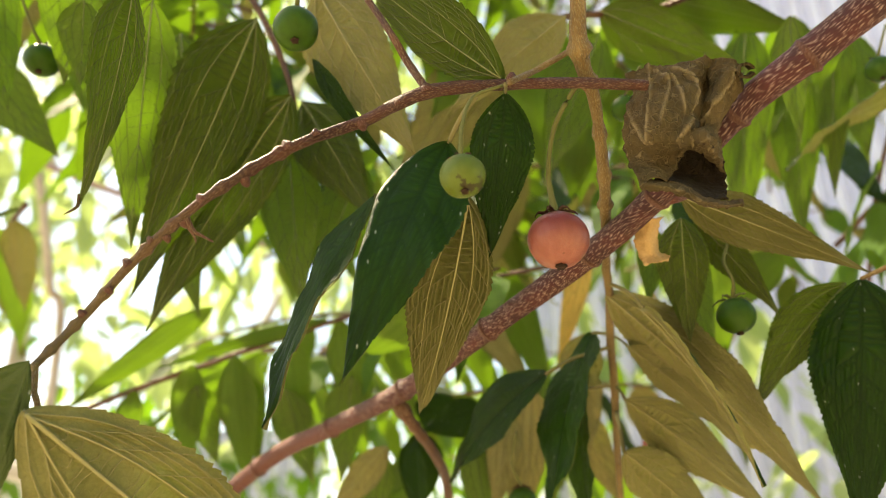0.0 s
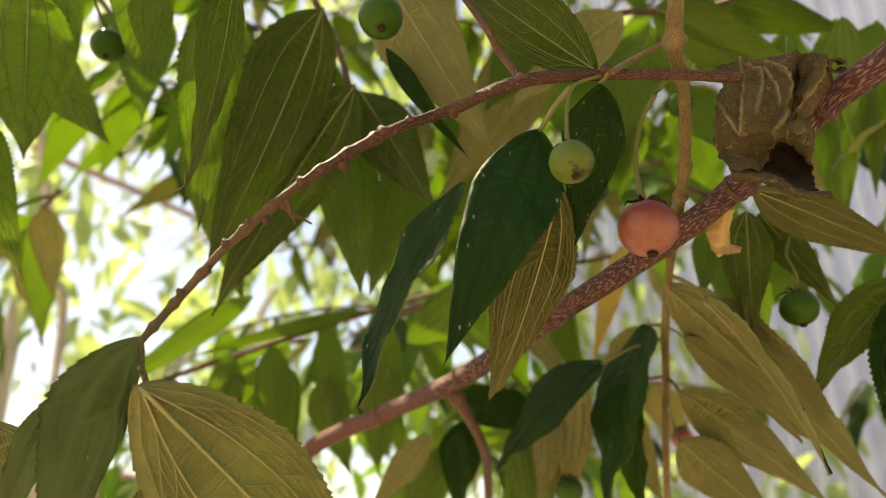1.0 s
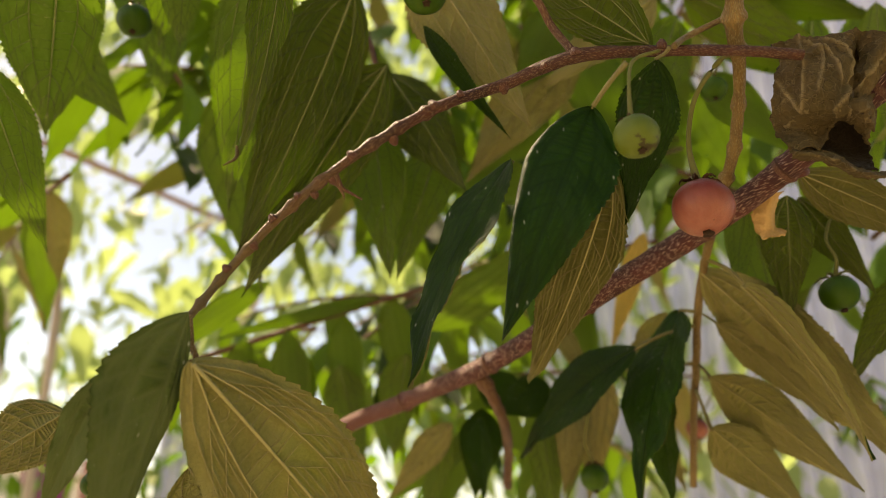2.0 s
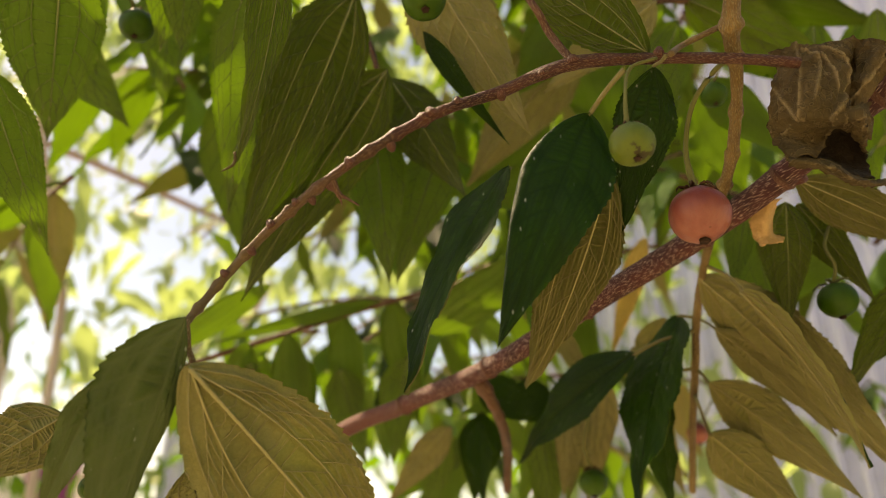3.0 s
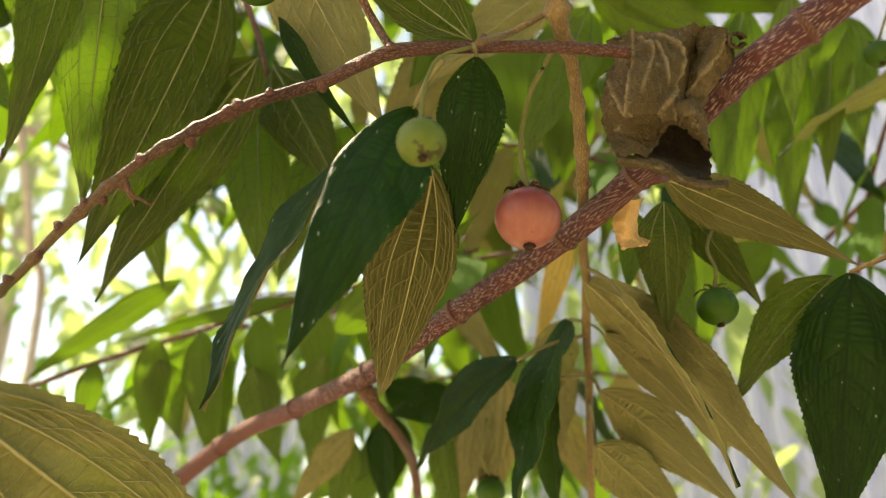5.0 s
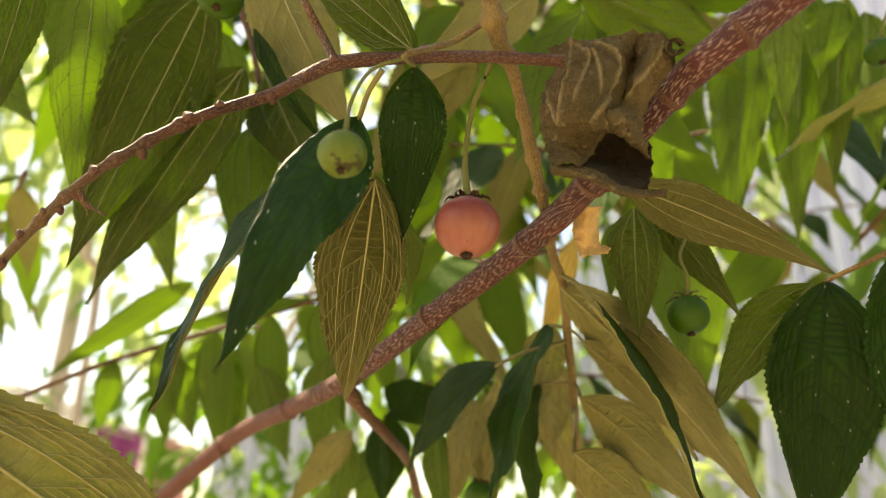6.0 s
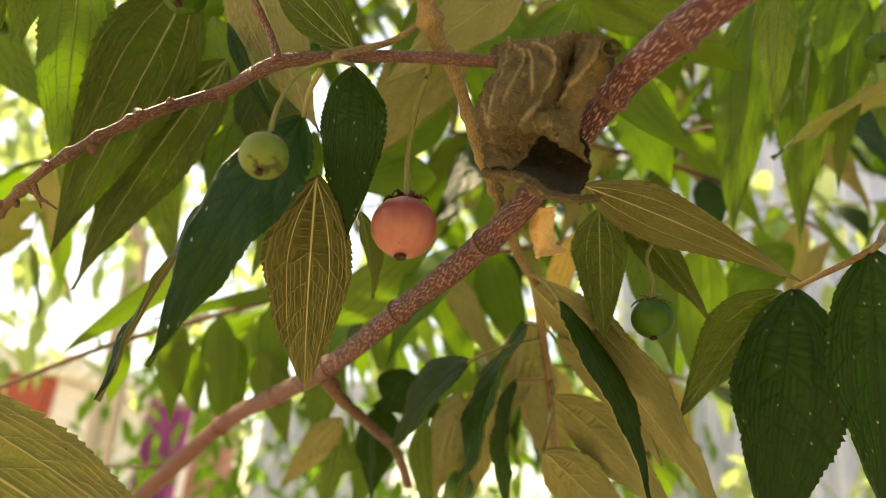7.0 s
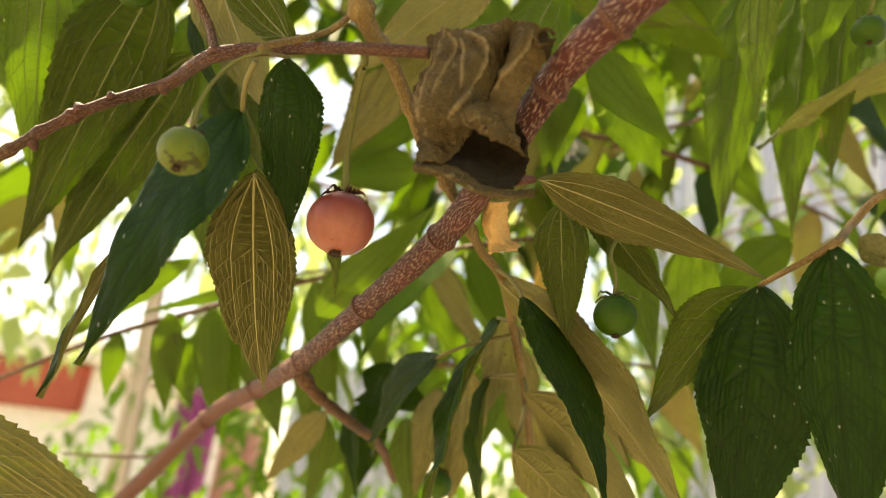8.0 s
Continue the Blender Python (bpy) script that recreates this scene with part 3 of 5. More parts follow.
    if relief and ribs:
        # the smaller veins stand proud of the lower face: one mesh
        nv_, nf_, nt_ = [], [], []
        fine = min(1.0, width / 0.02)
        for path, w, strength in lines:
            if strength > 0.8:
                continue
            q = [x for x in path if x[0] < 0.985]
            if len(q) < 2:
                continue
            r0 = fine * (0.00005 + 0.00019 * strength ** 1.5)
            v, f, t = tube([(*spot(x, y, -thick - 0.6 * relief * strength - 0.4 * r0), r0 * (1 - 0.45 * k / (len(q) - 1))) for k, (x, y) in enumerate(q)], 2, 4)
            m = len(nv_)
            nv_.extend(v)
            nt_.extend(t)
            nf_.extend(tuple(x + m for x in y) for y in f)
        part("vein_net", nv_, nf_, [{"pale": NET_PALE, "olive": NET_OLIVE, "grey": NET_OLIVE}.get(skin, NET_DARK)], ob, base, uvs=nt_)
    if near and ribs and net and not relief:
        # raised secondary veins and the rungs between them, one mesh
        nv_, nf_, nt_ = [], [], []

        def vein(path, r0, r1):
            rows_ = [(*spot(a, c, -thick), r0 + (r1 - r0) * k / (len(path) - 1)) for k, (a, c) in enumerate(path)]
            v, f, t = tube(rows_, 1, 4)
            m = len(nv_)
            nv_.extend(v)
            nt_.extend(t)
            nf_.extend(tuple(x + m for x in q) for q in f)

        for sgn in (-1, 1):
            for k in range(8):
                u0 = (k + 0.5) / 8
                lo = max(0.02, (0.5 - 0.2 * u0) / 1.05) if u0 < 0.5 else 0.02
                ss = [lo + (0.92 - lo) * q for q in (0, 0.3, 0.6, 0.85, 1.0)]
                path = [(min(0.985, u0 + 0.24 * q + 0.012 * math.sin(7 * q + k + p1)), sgn * q) for q in ss]
                vein(path, big * 0.42, big * 0.16)
                for q in (0.62, 0.74, 0.86) if u0 < 0.5 else (0.25, 0.45, 0.64, 0.84):
                    q += rnd.uniform(-0.05, 0.05)
                    if u0 + 0.125 + 0.24 * q > 0.97:
                        continue
                    e = rnd.uniform(-0.05, 0.05)
                    fork = 0.125 * rnd.uniform(0.4, 0.6)
                    vein([(u0 + 0.24 * q, sgn * q), (u0 + 0.24 * q + fork, sgn * (q + e * 1.3)), (u0 + 0.24 * (q + e) + 0.125, sgn * (q + e))], big * 0.2, big * 0.16)
            for k in range(11):
                u0 = 0.05 + 0.05 * k + rnd.uniform(-0.01, 0.01)
                w_ = 0.5 - 0.2 * u0
                e, q = rnd.uniform(-0.02, 0.03), rnd.uniform(0.35, 0.65)
                vein([(u0, sgn * 0.02), (u0 + 0.4 * e, sgn * w_ * q), (u0 + e, sgn * w_)], big * 0.24, big * 0.2)
                if k % 2:
                    vein([(u0 + 0.4 * e, sgn * w_ * q), (u0 + 0.03, sgn * w_ * (q + 0.05)), (u0 + 0.052, sgn * w_ * (q - 0.08))], big * 0.18, big * 0.14)
        part("vein_net", nv_, nf_, [rib], ob, base, uvs=nt_)
    if petiole or stalk is not None:
        start = np.array(stalk, float) if stalk is not None else o - ax * 0.004 + n0 * 0.0006
        m = 0.5 * (start + o) + n0 * 0.1 * np.linalg.norm(start - o)
        r = 0.00038 if near and width < 0.016 else 0.00055
        v, f, t = tube([(*start, r * 1.2), (*m, r), (*o, r), (*spot(0.02, 0.0, -thick), r * 0.6)], 4, 7)
        part("petiole", v, f, [PETIOLE], ob, base, uvs=t)
    return ob


def fruit(centre, radius, hang, stalk, skin, label, sepals=(SEPAL, 7, 1.0), squash=0.94):
    """A berry with dried sepals at the stalk end, a stigma below and a long thin stalk. hang: direction of the stigma."""
    c = Vector(centre)
    thing = at_base("berry_on_stalk", c, label, "fruit", "berries on the tree")
    z = -Vector(hang).normalized()
    turn = z.to_track_quat("Z", "Y").to_matrix()
    verts, faces, lat, lon = [], [], 24, 36
    for i in range(lat + 1):
        a = math.pi * i / lat
        for j in range(lon):
            b = 2 * math.pi * j / lon
            r = radius * (1 + 0.012 * math.cos(5 * b) * math.sin(a) + 0.008 * noise.noise(Vector((math.cos(b), math.sin(b), 2 * a))))
            dent = 1 - 0.10 * math.exp(-(a / 0.25) ** 2) - 0.05 * math.exp(-((math.pi - a) / 0.22) ** 2)
            verts.append(Vector((r * math.sin(a) * math.cos(b), r * math.sin(a) * math.sin(b), r * squash * dent * math.cos(a))))
    for i in range(lat):
        for j in range(lon):
            k = (j + 1) % lon
            faces.append((i * lon + j, (i + 1) * lon + j, (i + 1) * lon + k, i * lon + k))
    body = new("berry", mesh_of("berry", verts, faces, [skin]))
    body.parent = thing
    body.rotation_mode = "QUATERNION"
    body.rotation_quaternion = turn.to_quaternion()
    PLACE[body] = c

    def put(p):
        return c + turn @ Vector(p)

    # stigma: a short five-lobed knob
    sv, sf, k = [], [], 15
    rows = [(0.10, -0.86), (0.15, -0.93), (0.175, -0.99), (0.14, -1.04), (0.06, -1.02)]
    for r, h in rows:
        for j in range(k):
            w = 2 * math.pi * j / k
            q = r * (1 + 0.22 * math.cos(5 * w)) * radius
            sv.append(put((q * math.cos(w), q * math.sin(w), h * radius)))
    for i in range(len(rows) - 1):
        for j in range(k):
            m = (j + 1) % k
            sf.append((i * k + j, i * k + m, (i + 1) * k + m, (i + 1) * k + j))
    sf.append(tuple((len(rows) - 1) * k + j for j in range(k)))
    part("stigma", sv, sf, [STIGMA], thing, c, "dark dried stigma")
    mat, count, size = sepals
    rnd = random.Random(int(abs(centre[0]) * 1e5))
    for s in range(count):
        w = 2 * math.pi * s / count + rnd.uniform(-0.2, 0.2)
        d = Vector((math.cos(w), math.sin(w), 0))
        e = Vector((-math.sin(w), math.cos(w), 0))
        lv, lf = [], []
        steps = 10
        for i in range(steps + 1):
            q = i / steps
            reach = (0.12 + 0.62 * q * size) * radius
            lift = (0.86 + 0.16 * math.sin(q * 2.6 + rnd.uniform(-0.1, 0.1)) - 0.18 * q * q + 0.10 * rnd.uniform(-1, 1) * q) * radius
            half = 0.10 * radius * (1 - q) ** 0.8 * (1 + 0.3 * rnd.uniform(-1, 1)) + 0.00006
            for lay in (0.00012, -0.00012):
                for g in (-1, 0, 1):
                    lv.append(put(d * reach + e * half * g + Vector((0, 0, lift + lay + abs(g) * 0.05 * radius))))
        for i in range(steps):
            for lay in (0, 1):
                for g in (0, 1):
                    a = i * 6 + lay * 3 + g
                    f = (a, a + 1, a + 7, a + 6)
                    lf.append(f if lay == 0 else f[::-1])
            for g in (0, 2):
                a = i * 6 + g
                lf.append((a, a + 6, a + 9, a + 3))
        part("sepal", lv, lf, [mat], thing, c)
    top = put((0, 0, radius * 0.84))
    line = [(*p, 0.088 * radius) for p in stalk] + [(*top, 0.14 * radius)]
    v, f, t = tube(line, 6, 8, 0.06)
    part("stalk", v, f, [PEDICEL], thing, c, "thin hairy green stalk", uvs=t)
    return thing


def sheet(name, rows, mat, parent, origin, crumple, seed, label="", fine=16, thick=0.0003, ridges=()):
    """A crumpled thin sheet through a small net of control rows (x, y, z), with a front and a back."""
    net = np.array(rows, float)
    a = np.array([spline(r, fine) for r in net])
    g = np.array([spline(a[:, j], fine) for j in range(a.shape[1])]).transpose(1, 0, 2)
    du, dv = np.gradient(g, axis=0), np.gradient(g, axis=1)
    nrm = np.cross(du, dv)
    nrm /= np.linalg.norm(nrm, axis=2)[..., None] + 1e-12
    h, w = g.shape[:2]
    verts, uvs, faces = [], [], []
    vein = np.zeros((h, w))
    ii, jj = np.mgrid[0:h, 0:w]
    for path in ridges:
        c = spline(path, 8) * fine
        for (a0, b0), (a1, b1) in zip(c, c[1:]):
            run = (a1 - a0) ** 2 + (b1 - b0) ** 2 + 1e-9
            t = np.clip(((ii - a0) * (a1 - a0) + (jj - b0) * (b1 - b0)) / run, 0, 1)
            gap = np.hypot(ii - a0 - t * (a1 - a0), jj - b0 - t * (b1 - b0))
            vein = np.maximum(vein, np.exp(-(gap / 0.8) ** 2))
    out = -1.0 if nrm[h // 2, w // 2] @ np.array((0.0, 1.0, 0.0)) > 0 else 1.0
    for layer in (0, 1):
        for i in range(h):
            for j in range(w):
                p = Vector(g[i, j])
                q = p * 170 + Vector((seed * 7.3, seed, 0))
                d = crumple * (noise.noise(q) + 0.9 * (0.4 - abs(noise.noise(q * 1.9))) + 0.5 * (0.3 - abs(noise.noise(q * 4.1))) + 0.15 * noise.noise(q * 9.0))
                edge = min(i, h - 1 - i, j, w - 1 - j)
                rag = Vector((noise.noise(p * 900), noise.noise(p * 900 + Vector((9, 0, 0))), noise.noise(p * 900 + Vector((0, 9, 0))))) * (0.0006 if edge == 0 else 0.0)
                verts.append(g[i, j] + nrm[i, j] * (d + layer * thick + out * 0.0006 * vein[i, j]) + np.array(rag))
                uvs.append((j / (w - 1), i / (h - 1)))
    m = h * w
    for i in range(h - 1):
        for j in range(w - 1):
            k = i * w + j
            faces.append((k, k + w, k + w + 1, k + 1))
            faces.append((m + k, m + k + 1, m + k + w + 1, m + k + w))
    rim = [j for j in range(w)] + [i * w + w - 1 for i in range(1, h)] + [(h - 1) * w + j for j in range(w - 2, -1, -1)] + [i * w for i in range(h - 2, 0, -1)]
    for x, y in zip(rim, rim[1:] + rim[:1]):
        faces.append((x, y, m + y, m + x))
    ob = part(name, verts, faces, [mat], parent, origin, label, uvs=uvs)
    ob.data.attributes.new("vein", "FLOAT", "POINT").data.foreach_set("value", np.tile(vein.ravel(), 2).astype(np.float32))
    return ob


def branch(name, points, mat, label, sides=14, per=10, nodes=(), rough=0.08, node_size=0.18, node_len=0.0016, collars=False):
    thing = at_base(name, points[0][:3], label, "branch")
    v, f, t = tube(points, per, sides, rough, nodes, node_size, node_len=node_len)
    part("stem", v, f, [mat], thing, points[0][:3], uvs=t)
    if collars:
        c = spline(points, 40)
        run = np.r_[0, np.cumsum(np.linalg.norm(np.diff(c[:, :3], axis=0), axis=1))]
        for m in nodes:
            rows = []
            for d, swell in ((-0.0011, 1.04), (-0.0006, 1.13), (0.0, 1.19), (0.0003, 1.17), (0.0006, 1.04)):
                row = [np.interp(m + d, run, c[:, k]) for k in range(4)]
                rows.append((*row[:3], row[3] * swell))
            v, f, t = tube(rows, 3, 24, 0.10, seed=m * 900)
            part("node_collar", v, f, [COLLAR], thing, rows[0][:3], uvs=t)
    return thing


def twig_part(parent, points, mat, name="side_twig", sides=9, nodes=()):
    v, f, t = tube(points, 8, sides, 0.1, nodes, 0.25)
    return part(name, v, f, [mat], parent, points[0][:3], uvs=t)


# ---------- the setting ----------
def plain_skin(name, a, b, scale, rough=0.7, relief=0.004, spec=0.3, metal=0.0):
    n = Net(name)
    obj = n.coords("Object")
    v, w = n.noise(obj, scale, 5), n.noise(obj, scale * 12, 4)
    col = n.mix(n.span(v, 0.3, 0.7), a, b)
    col = n.mix(n.span(w, 0.35, 0.75, 0.0, 0.4), col, tuple(c * 0.65 for c in a))
    return n.surface(col, rough, n.bump(n.math("ADD", v, w), relief, 0.5), metal=metal, spec=spec)


EARTH = plain_skin("dry_earth", (0.33, 0.29, 0.21), (0.46, 0.41, 0.31), 1.5, 0.9)
TIN = plain_skin("blue_white_sheet_metal", (0.60, 0.62, 0.80), (0.70, 0.72, 0.86), 0.8, 0.5, 0.001)
RED_TIN = plain_skin("red_painted_metal", (0.34, 0.06, 0.035), (0.42, 0.09, 0.05), 2.0, 0.5, 0.001)
WHITE = plain_skin("whitewash", (0.72, 0.7, 0.66), (0.82, 0.8, 0.76), 1.2, 0.8, 0.002)
CREAM = plain_skin("cream_plaster", (0.62, 0.58, 0.47), (0.70, 0.66, 0.55), 1.0, 0.9, 0.004)
PINK = plain_skin("pink_cloth", (0.45, 0.20, 0.19), (0.58, 0.32, 0.29), 4.0, 0.9, 0.002)
BARE = plain_skin("bare_pale_bark", (0.40, 0.33, 0.27), (0.55, 0.47, 0.40), 9.0, 0.85, 0.004)
MAUVE = plain_skin("mauve_bark", (0.26, 0.18, 0.165), (0.38, 0.28, 0.255), 14.0, 0.85, 0.003)
CLOTH = plain_skin("purple_cloth", (0.24, 0.04, 0.17), (0.36, 0.09, 0.26), 3.0, 0.9, 0.002)

g = 400.0
steps = [-g, -40, -12, -4, -1, 0, 1, 4, 12, 40, g]
gv = [(x, y, 0.03 * noise.noise(Vector((x * 0.7, y * 0.7, 0))) if abs(x) < 13 and abs(y) < 13 else 0.0) for y in steps for x in steps]
k = len(steps)
gf = [(j * k + i, j * k + i + 1, (j + 1) * k + i + 1, (j + 1) * k + i) for j in range(k - 1) for i in range(k - 1)]
ground = part("ground", gv, gf, [EARTH], None, (0, 0, 0), "dry sunlit earth under the tree")
tagged(ground, category="ground", kind="structure")


def corrugated(name, start, end, z0, z1, pitch, depth, mat, label):
    """A wall of corrugated sheet, 1 mm thick, in sheets of their own."""
    a, b = Vector(start), Vector(end)
    along = (b - a).normalized()
    out = Vector((along.y, -along.x, 0))
    wall = tagged(new(name), label, "wall", kind="structure")
    PLACE[wall] = Vector((0, 0, 0))
    length = (b - a).length
    sheets = max(1, round(length / 0.76))
    for s in range(sheets):
        x0, x1 = length * s / sheets, length * (s + 1) / sheets + 0.02
        n = int((x1 - x0) / pitch * 8)
        vs, fs = [], []
        for layer in (0.0, -0.0012):
            for z in (z0, z1):
                for i in range(n + 1):
                    x = x0 + (x1 - x0) * i / n
                    p = a + along * x + out * (depth * math.sin(2 * math.pi * x / pitch) + layer + 0.0015 * (s % 2))
                    vs.append((p.x, p.y, z))
        m = n + 1
        for i in range(n):
            fs.append((i, i + 1, m + i + 1, m + i))
            fs.append((2 * m + i, 3 * m + i, 3 * m + i + 1, 2 * m + i + 1))
        part("sheet", vs, fs, [mat], wall, (*(a + along * x0)[:2], z0))
    return wall


corrugated("wall_north", (0.35, 2.7, 0), (4.2, 1.6, 0), 0.0, 4.2, 0.076, 0.024, TIN, "pale blue-white corrugated metal wall")
corrugated("wall_west", (-1.2, 3.4, 0), (-0.55, 3.3, 0), 0.0, 2.1, 0.076, 0.024, TIN, "narrow panel of pale corrugated fence")


def box(x0, y0, z0, x1, y1, z1, bevel=0.01):
    bm = bmesh.new()
    bmesh.ops.create_cube(bm, size=1.0)
    for v in bm.verts:
        v.co = Vector(((x0 + x1) / 2 + v.co.x * (x1 - x0), (y0 + y1) / 2 + v.co.y * (y1 - y0), (z0 + z1) / 2 + v.co.z * (z1 - z0)))
    bmesh.ops.bevel(bm, geom=bm.edges, offset=bevel, segments=2, affect="EDGES")
    vs, fs = [v.co.copy() for v in bm.verts], [tuple(v.index for v in f.verts) for f in bm.faces]
    bm.free()
    return vs, fs


# unseen wall, added behind the viewer to bounce warm sunlight onto the leaves
v, f = box(-6.0, -4.4, 0.0, 6.0, -4.2, 2.6, 0.02)
back = part("wall_south_bounce", v, f, [CREAM], None, (0, -4.3, 0), "unseen cream plaster wall added behind the viewer to bounce sunlight", smooth=False)
tagged(back, category="wall", kind="structure")

house = at_base("house", (-4.5, 4.9, 0), "low whitewashed shed with a red band under its roof", "house")
v, f = box(-8.0, 4.9, 0.0, -3.30, 8.0, 2.20, 0.02)
part("wall", v, f, [WHITE], house, (-4.5, 4.9, 0), "whitewashed wall", smooth=False)
v, f = box(-8.1, 4.80, 1.86, -3.28, 4.895, 2.195, 0.015)
part("fascia", v, f, [RED_TIN], house, (-4.5, 4.85, 1.86), "red painted band under the roof", smooth=False)
v, f = box(-8.2, 4.7, 2.205, -3.05, 8.2, 2.36, 0.02)
part("roof", v, f, [WHITE], house, (-4.5, 4.9, 2.205), "bright white roof edge", smooth=False)
# bare pale tree stem and a leaning pole beyond the shrubs
branch("bare_tree", [(-2.05, 3.45, 0.0, 0.05), (-2.0, 3.4, 1.6, 0.045), (-2.06, 3.4, 2.8, 0.04), (-2.2, 3.42, 4.2, 0.03)], BARE, "pale bare upright stem behind the shrubs", sides=12, per=8)
branch("bare_tree", [(-1.45, 4.0, 0.0, 0.045), (-1.4, 4.0, 1.4, 0.04), (-1.25, 4.0, 2.2, 0.035), (-0.95, 4.0, 3.0, 0.02)], BARE, "pale bare leaning stem behind the shrubs", sides=12, per=8)

sapling = branch("young_tree", [(-0.562, 1.175, -0.02, 0.011), (-0.572, 1.145, 0.8, 0.009), (-0.592, 1.095, 1.77, 0.007), (-0.599, 1.037, 1.902, 0.007), (-0.607, 1.0, 1.988, 0.0065), (-0.619, 0.963, 2.073, 0.006), (-0.63, 0.929, 2.151, 0.006)], BARE, "slim pale bare young tree in the sunlit gap", sides=9, per=8)
twig_part(sapling, [(-0.687, 1.047, 2.134, 0.0070), (-0.654, 1.052, 2.119, 0.0065), (-0.518, 1.071, 2.069, 0.0060), (-0.373, 1.112, 2.020, 0.0050), (-0.264, 1.147, 2.010, 0.0030)], MAUVE, "limb")
line = branch("washing_line", [(-2.0, 3.4, 2.02, 0.006), (-1.7, 3.62, 1.93, 0.006), (-1.40, 3.98, 2.0, 0.006)], BARE, "thin pale washing line between two stems", sides=7, per=6)
def hung(x0, y0, x1, y1, top, drop, mat, label, seed):
    """A cloth that hangs in folds from the line, with a turned-over hem."""
    thing = at_base("hanging_cloth", (x0, y0, top - drop), label, "cloth")
    vs, fs, n, m = [], [], 14, 24
    for i in range(n + 1):
        for j in range(m + 1):
            w = j / m
            d = 0.025 * math.sin(15 * w + seed + 0.12 * i) * (0.3 + i / n)
            vs.append((x0 + (x1 - x0) * w + d * 0.7, y0 + (y1 - y0) * w - d, top - drop * i / n + 0.01 * math.sin(6 * w)))
    for i in range(n):
        for j in range(m):
            a = i * (m + 1) + j
            fs.append((a, a + 1, a + m + 2, a + m + 1))
    part("fabric", vs, fs, [mat], thing, (x0, y0, top - drop))


hung(-1.84, 3.52, -1.66, 3.655, 1.965, 0.8, CLOTH, "purple-pink cloth hung up to dry on the line", 1)
hung(-1.64, 3.68, -1.48, 3.88, 1.945, 0.7, PINK, "dusty pink cloth hung up to dry on the line", 2)


# ---------- leafy masses: too many leaves to count ----------
def leaf_mass(name, spots, size, mat, seed, label, category="foliage", gaps=0.0):
    """One sheet mesh of many small curved blades, hanging at random round the given places (x, y, z, spread, count)."""
    rnd = random.Random(seed)
    vs, fs, uv = [], [], []
    us = (0.0, 0.12, 0.35, 0.62, 0.85, 1.0)
    for x, y, z, spread, count in spots:
        for _ in range(count):
            while True:
                d = Vector((rnd.uniform(-1, 1), rnd.uniform(-1, 1), rnd.uniform(-1, 1)))
                if d.length < 1:
                    break
            p = Vector((x, y, z)) + d * spread
            ln = size * rnd.uniform(0.7, 1.3)
            w = ln * rnd.uniform(0.28, 0.4)
            yaw, droop = rnd.uniform(0, 6.283), rnd.uniform(-1.45, -0.2)
            ax = Vector((math.cos(yaw) * math.cos(droop), math.sin(yaw) * math.cos(droop), math.sin(droop)))
            b = ax.cross(Vector((0, 0, 1))).normalized()
            b.rotate(Matrix.Rotation(rnd.uniform(-0.7, 0.7), 3, ax))
            n = b.cross(ax)
            if gaps and in_gap(p + ax * ln * 0.5, gaps):
                continue
            k = len(vs)
            for u in us:
                h = float(blade_width(u)) * w / 2
                c = p + ax * ln * u - n * 0.12 * ln * u * u
                for s in (-1, 0, 1):
                    vs.append(c + b * h * s + n * abs(s) * h * 0.25)
                    uv.append((u, 0.5 + 0.5 * s))
            for i in range(len(us) - 1):
                for j in (0, 1):
                    a = k + i * 3 + j
                    fs.append((a, a + 3, a + 4, a + 1))
    o = spots[0][:3]
    ob = part(name, vs, fs, [mat], None, o, label, uvs=uv)
    return tagged(ob, category=category, kind="stuff")


def far_leaf(name, a, b, sheer):
    n = Net(name)
    geo = n.t.nodes.new("ShaderNodeNewGeometry")
    col = n.mix(geo.outputs["Random Per Island"], a, b)
    v = n.noise(n.coords("Object"), 60, 3)
    col = n.mix(n.span(v, 0.3, 0.7, 0.0, 0.4), col, tuple(c * 0.6 for c in a))
    return n.surface(col, 0.5, n.bump(v, 0.002, 0.4), spec=0.35, through_colour=sheer, through_part=0.45)


FAR_LEAF = far_leaf("garden_leaf", (0.10, 0.17, 0.045), (0.30, 0.35, 0.15), (0.50, 0.66, 0.22))
CANOPY_LEAF = far_leaf("canopy_leaf", (0.04, 0.09, 0.02), (0.08, 0.14, 0.03), (0.2, 0.42, 0.02))
# gaps in the crown, through which the sun falls on the leaves below
GAPS = ((0.10, 0.25, 1.665, 1.0), (0.121, 0.248, 1.657, 1.0), (0.13, 0.25, 1.63, 1.0), (0.149, 0.251, 1.649, 1.0), (0.16, 0.25, 1.60, 1.0), (-0.008, 0.141, 1.584, 0.38), (-0.076, 0.128, 1.606, 0.6))


def in_gap(p, wide):
    for x, y, z, share in GAPS:
        d = Vector(p) - Vector((x, y, z))
        run = d.dot(sd)
        if run > 0.03 and (d - sd * run).length < wide * share:
            return True
    return False


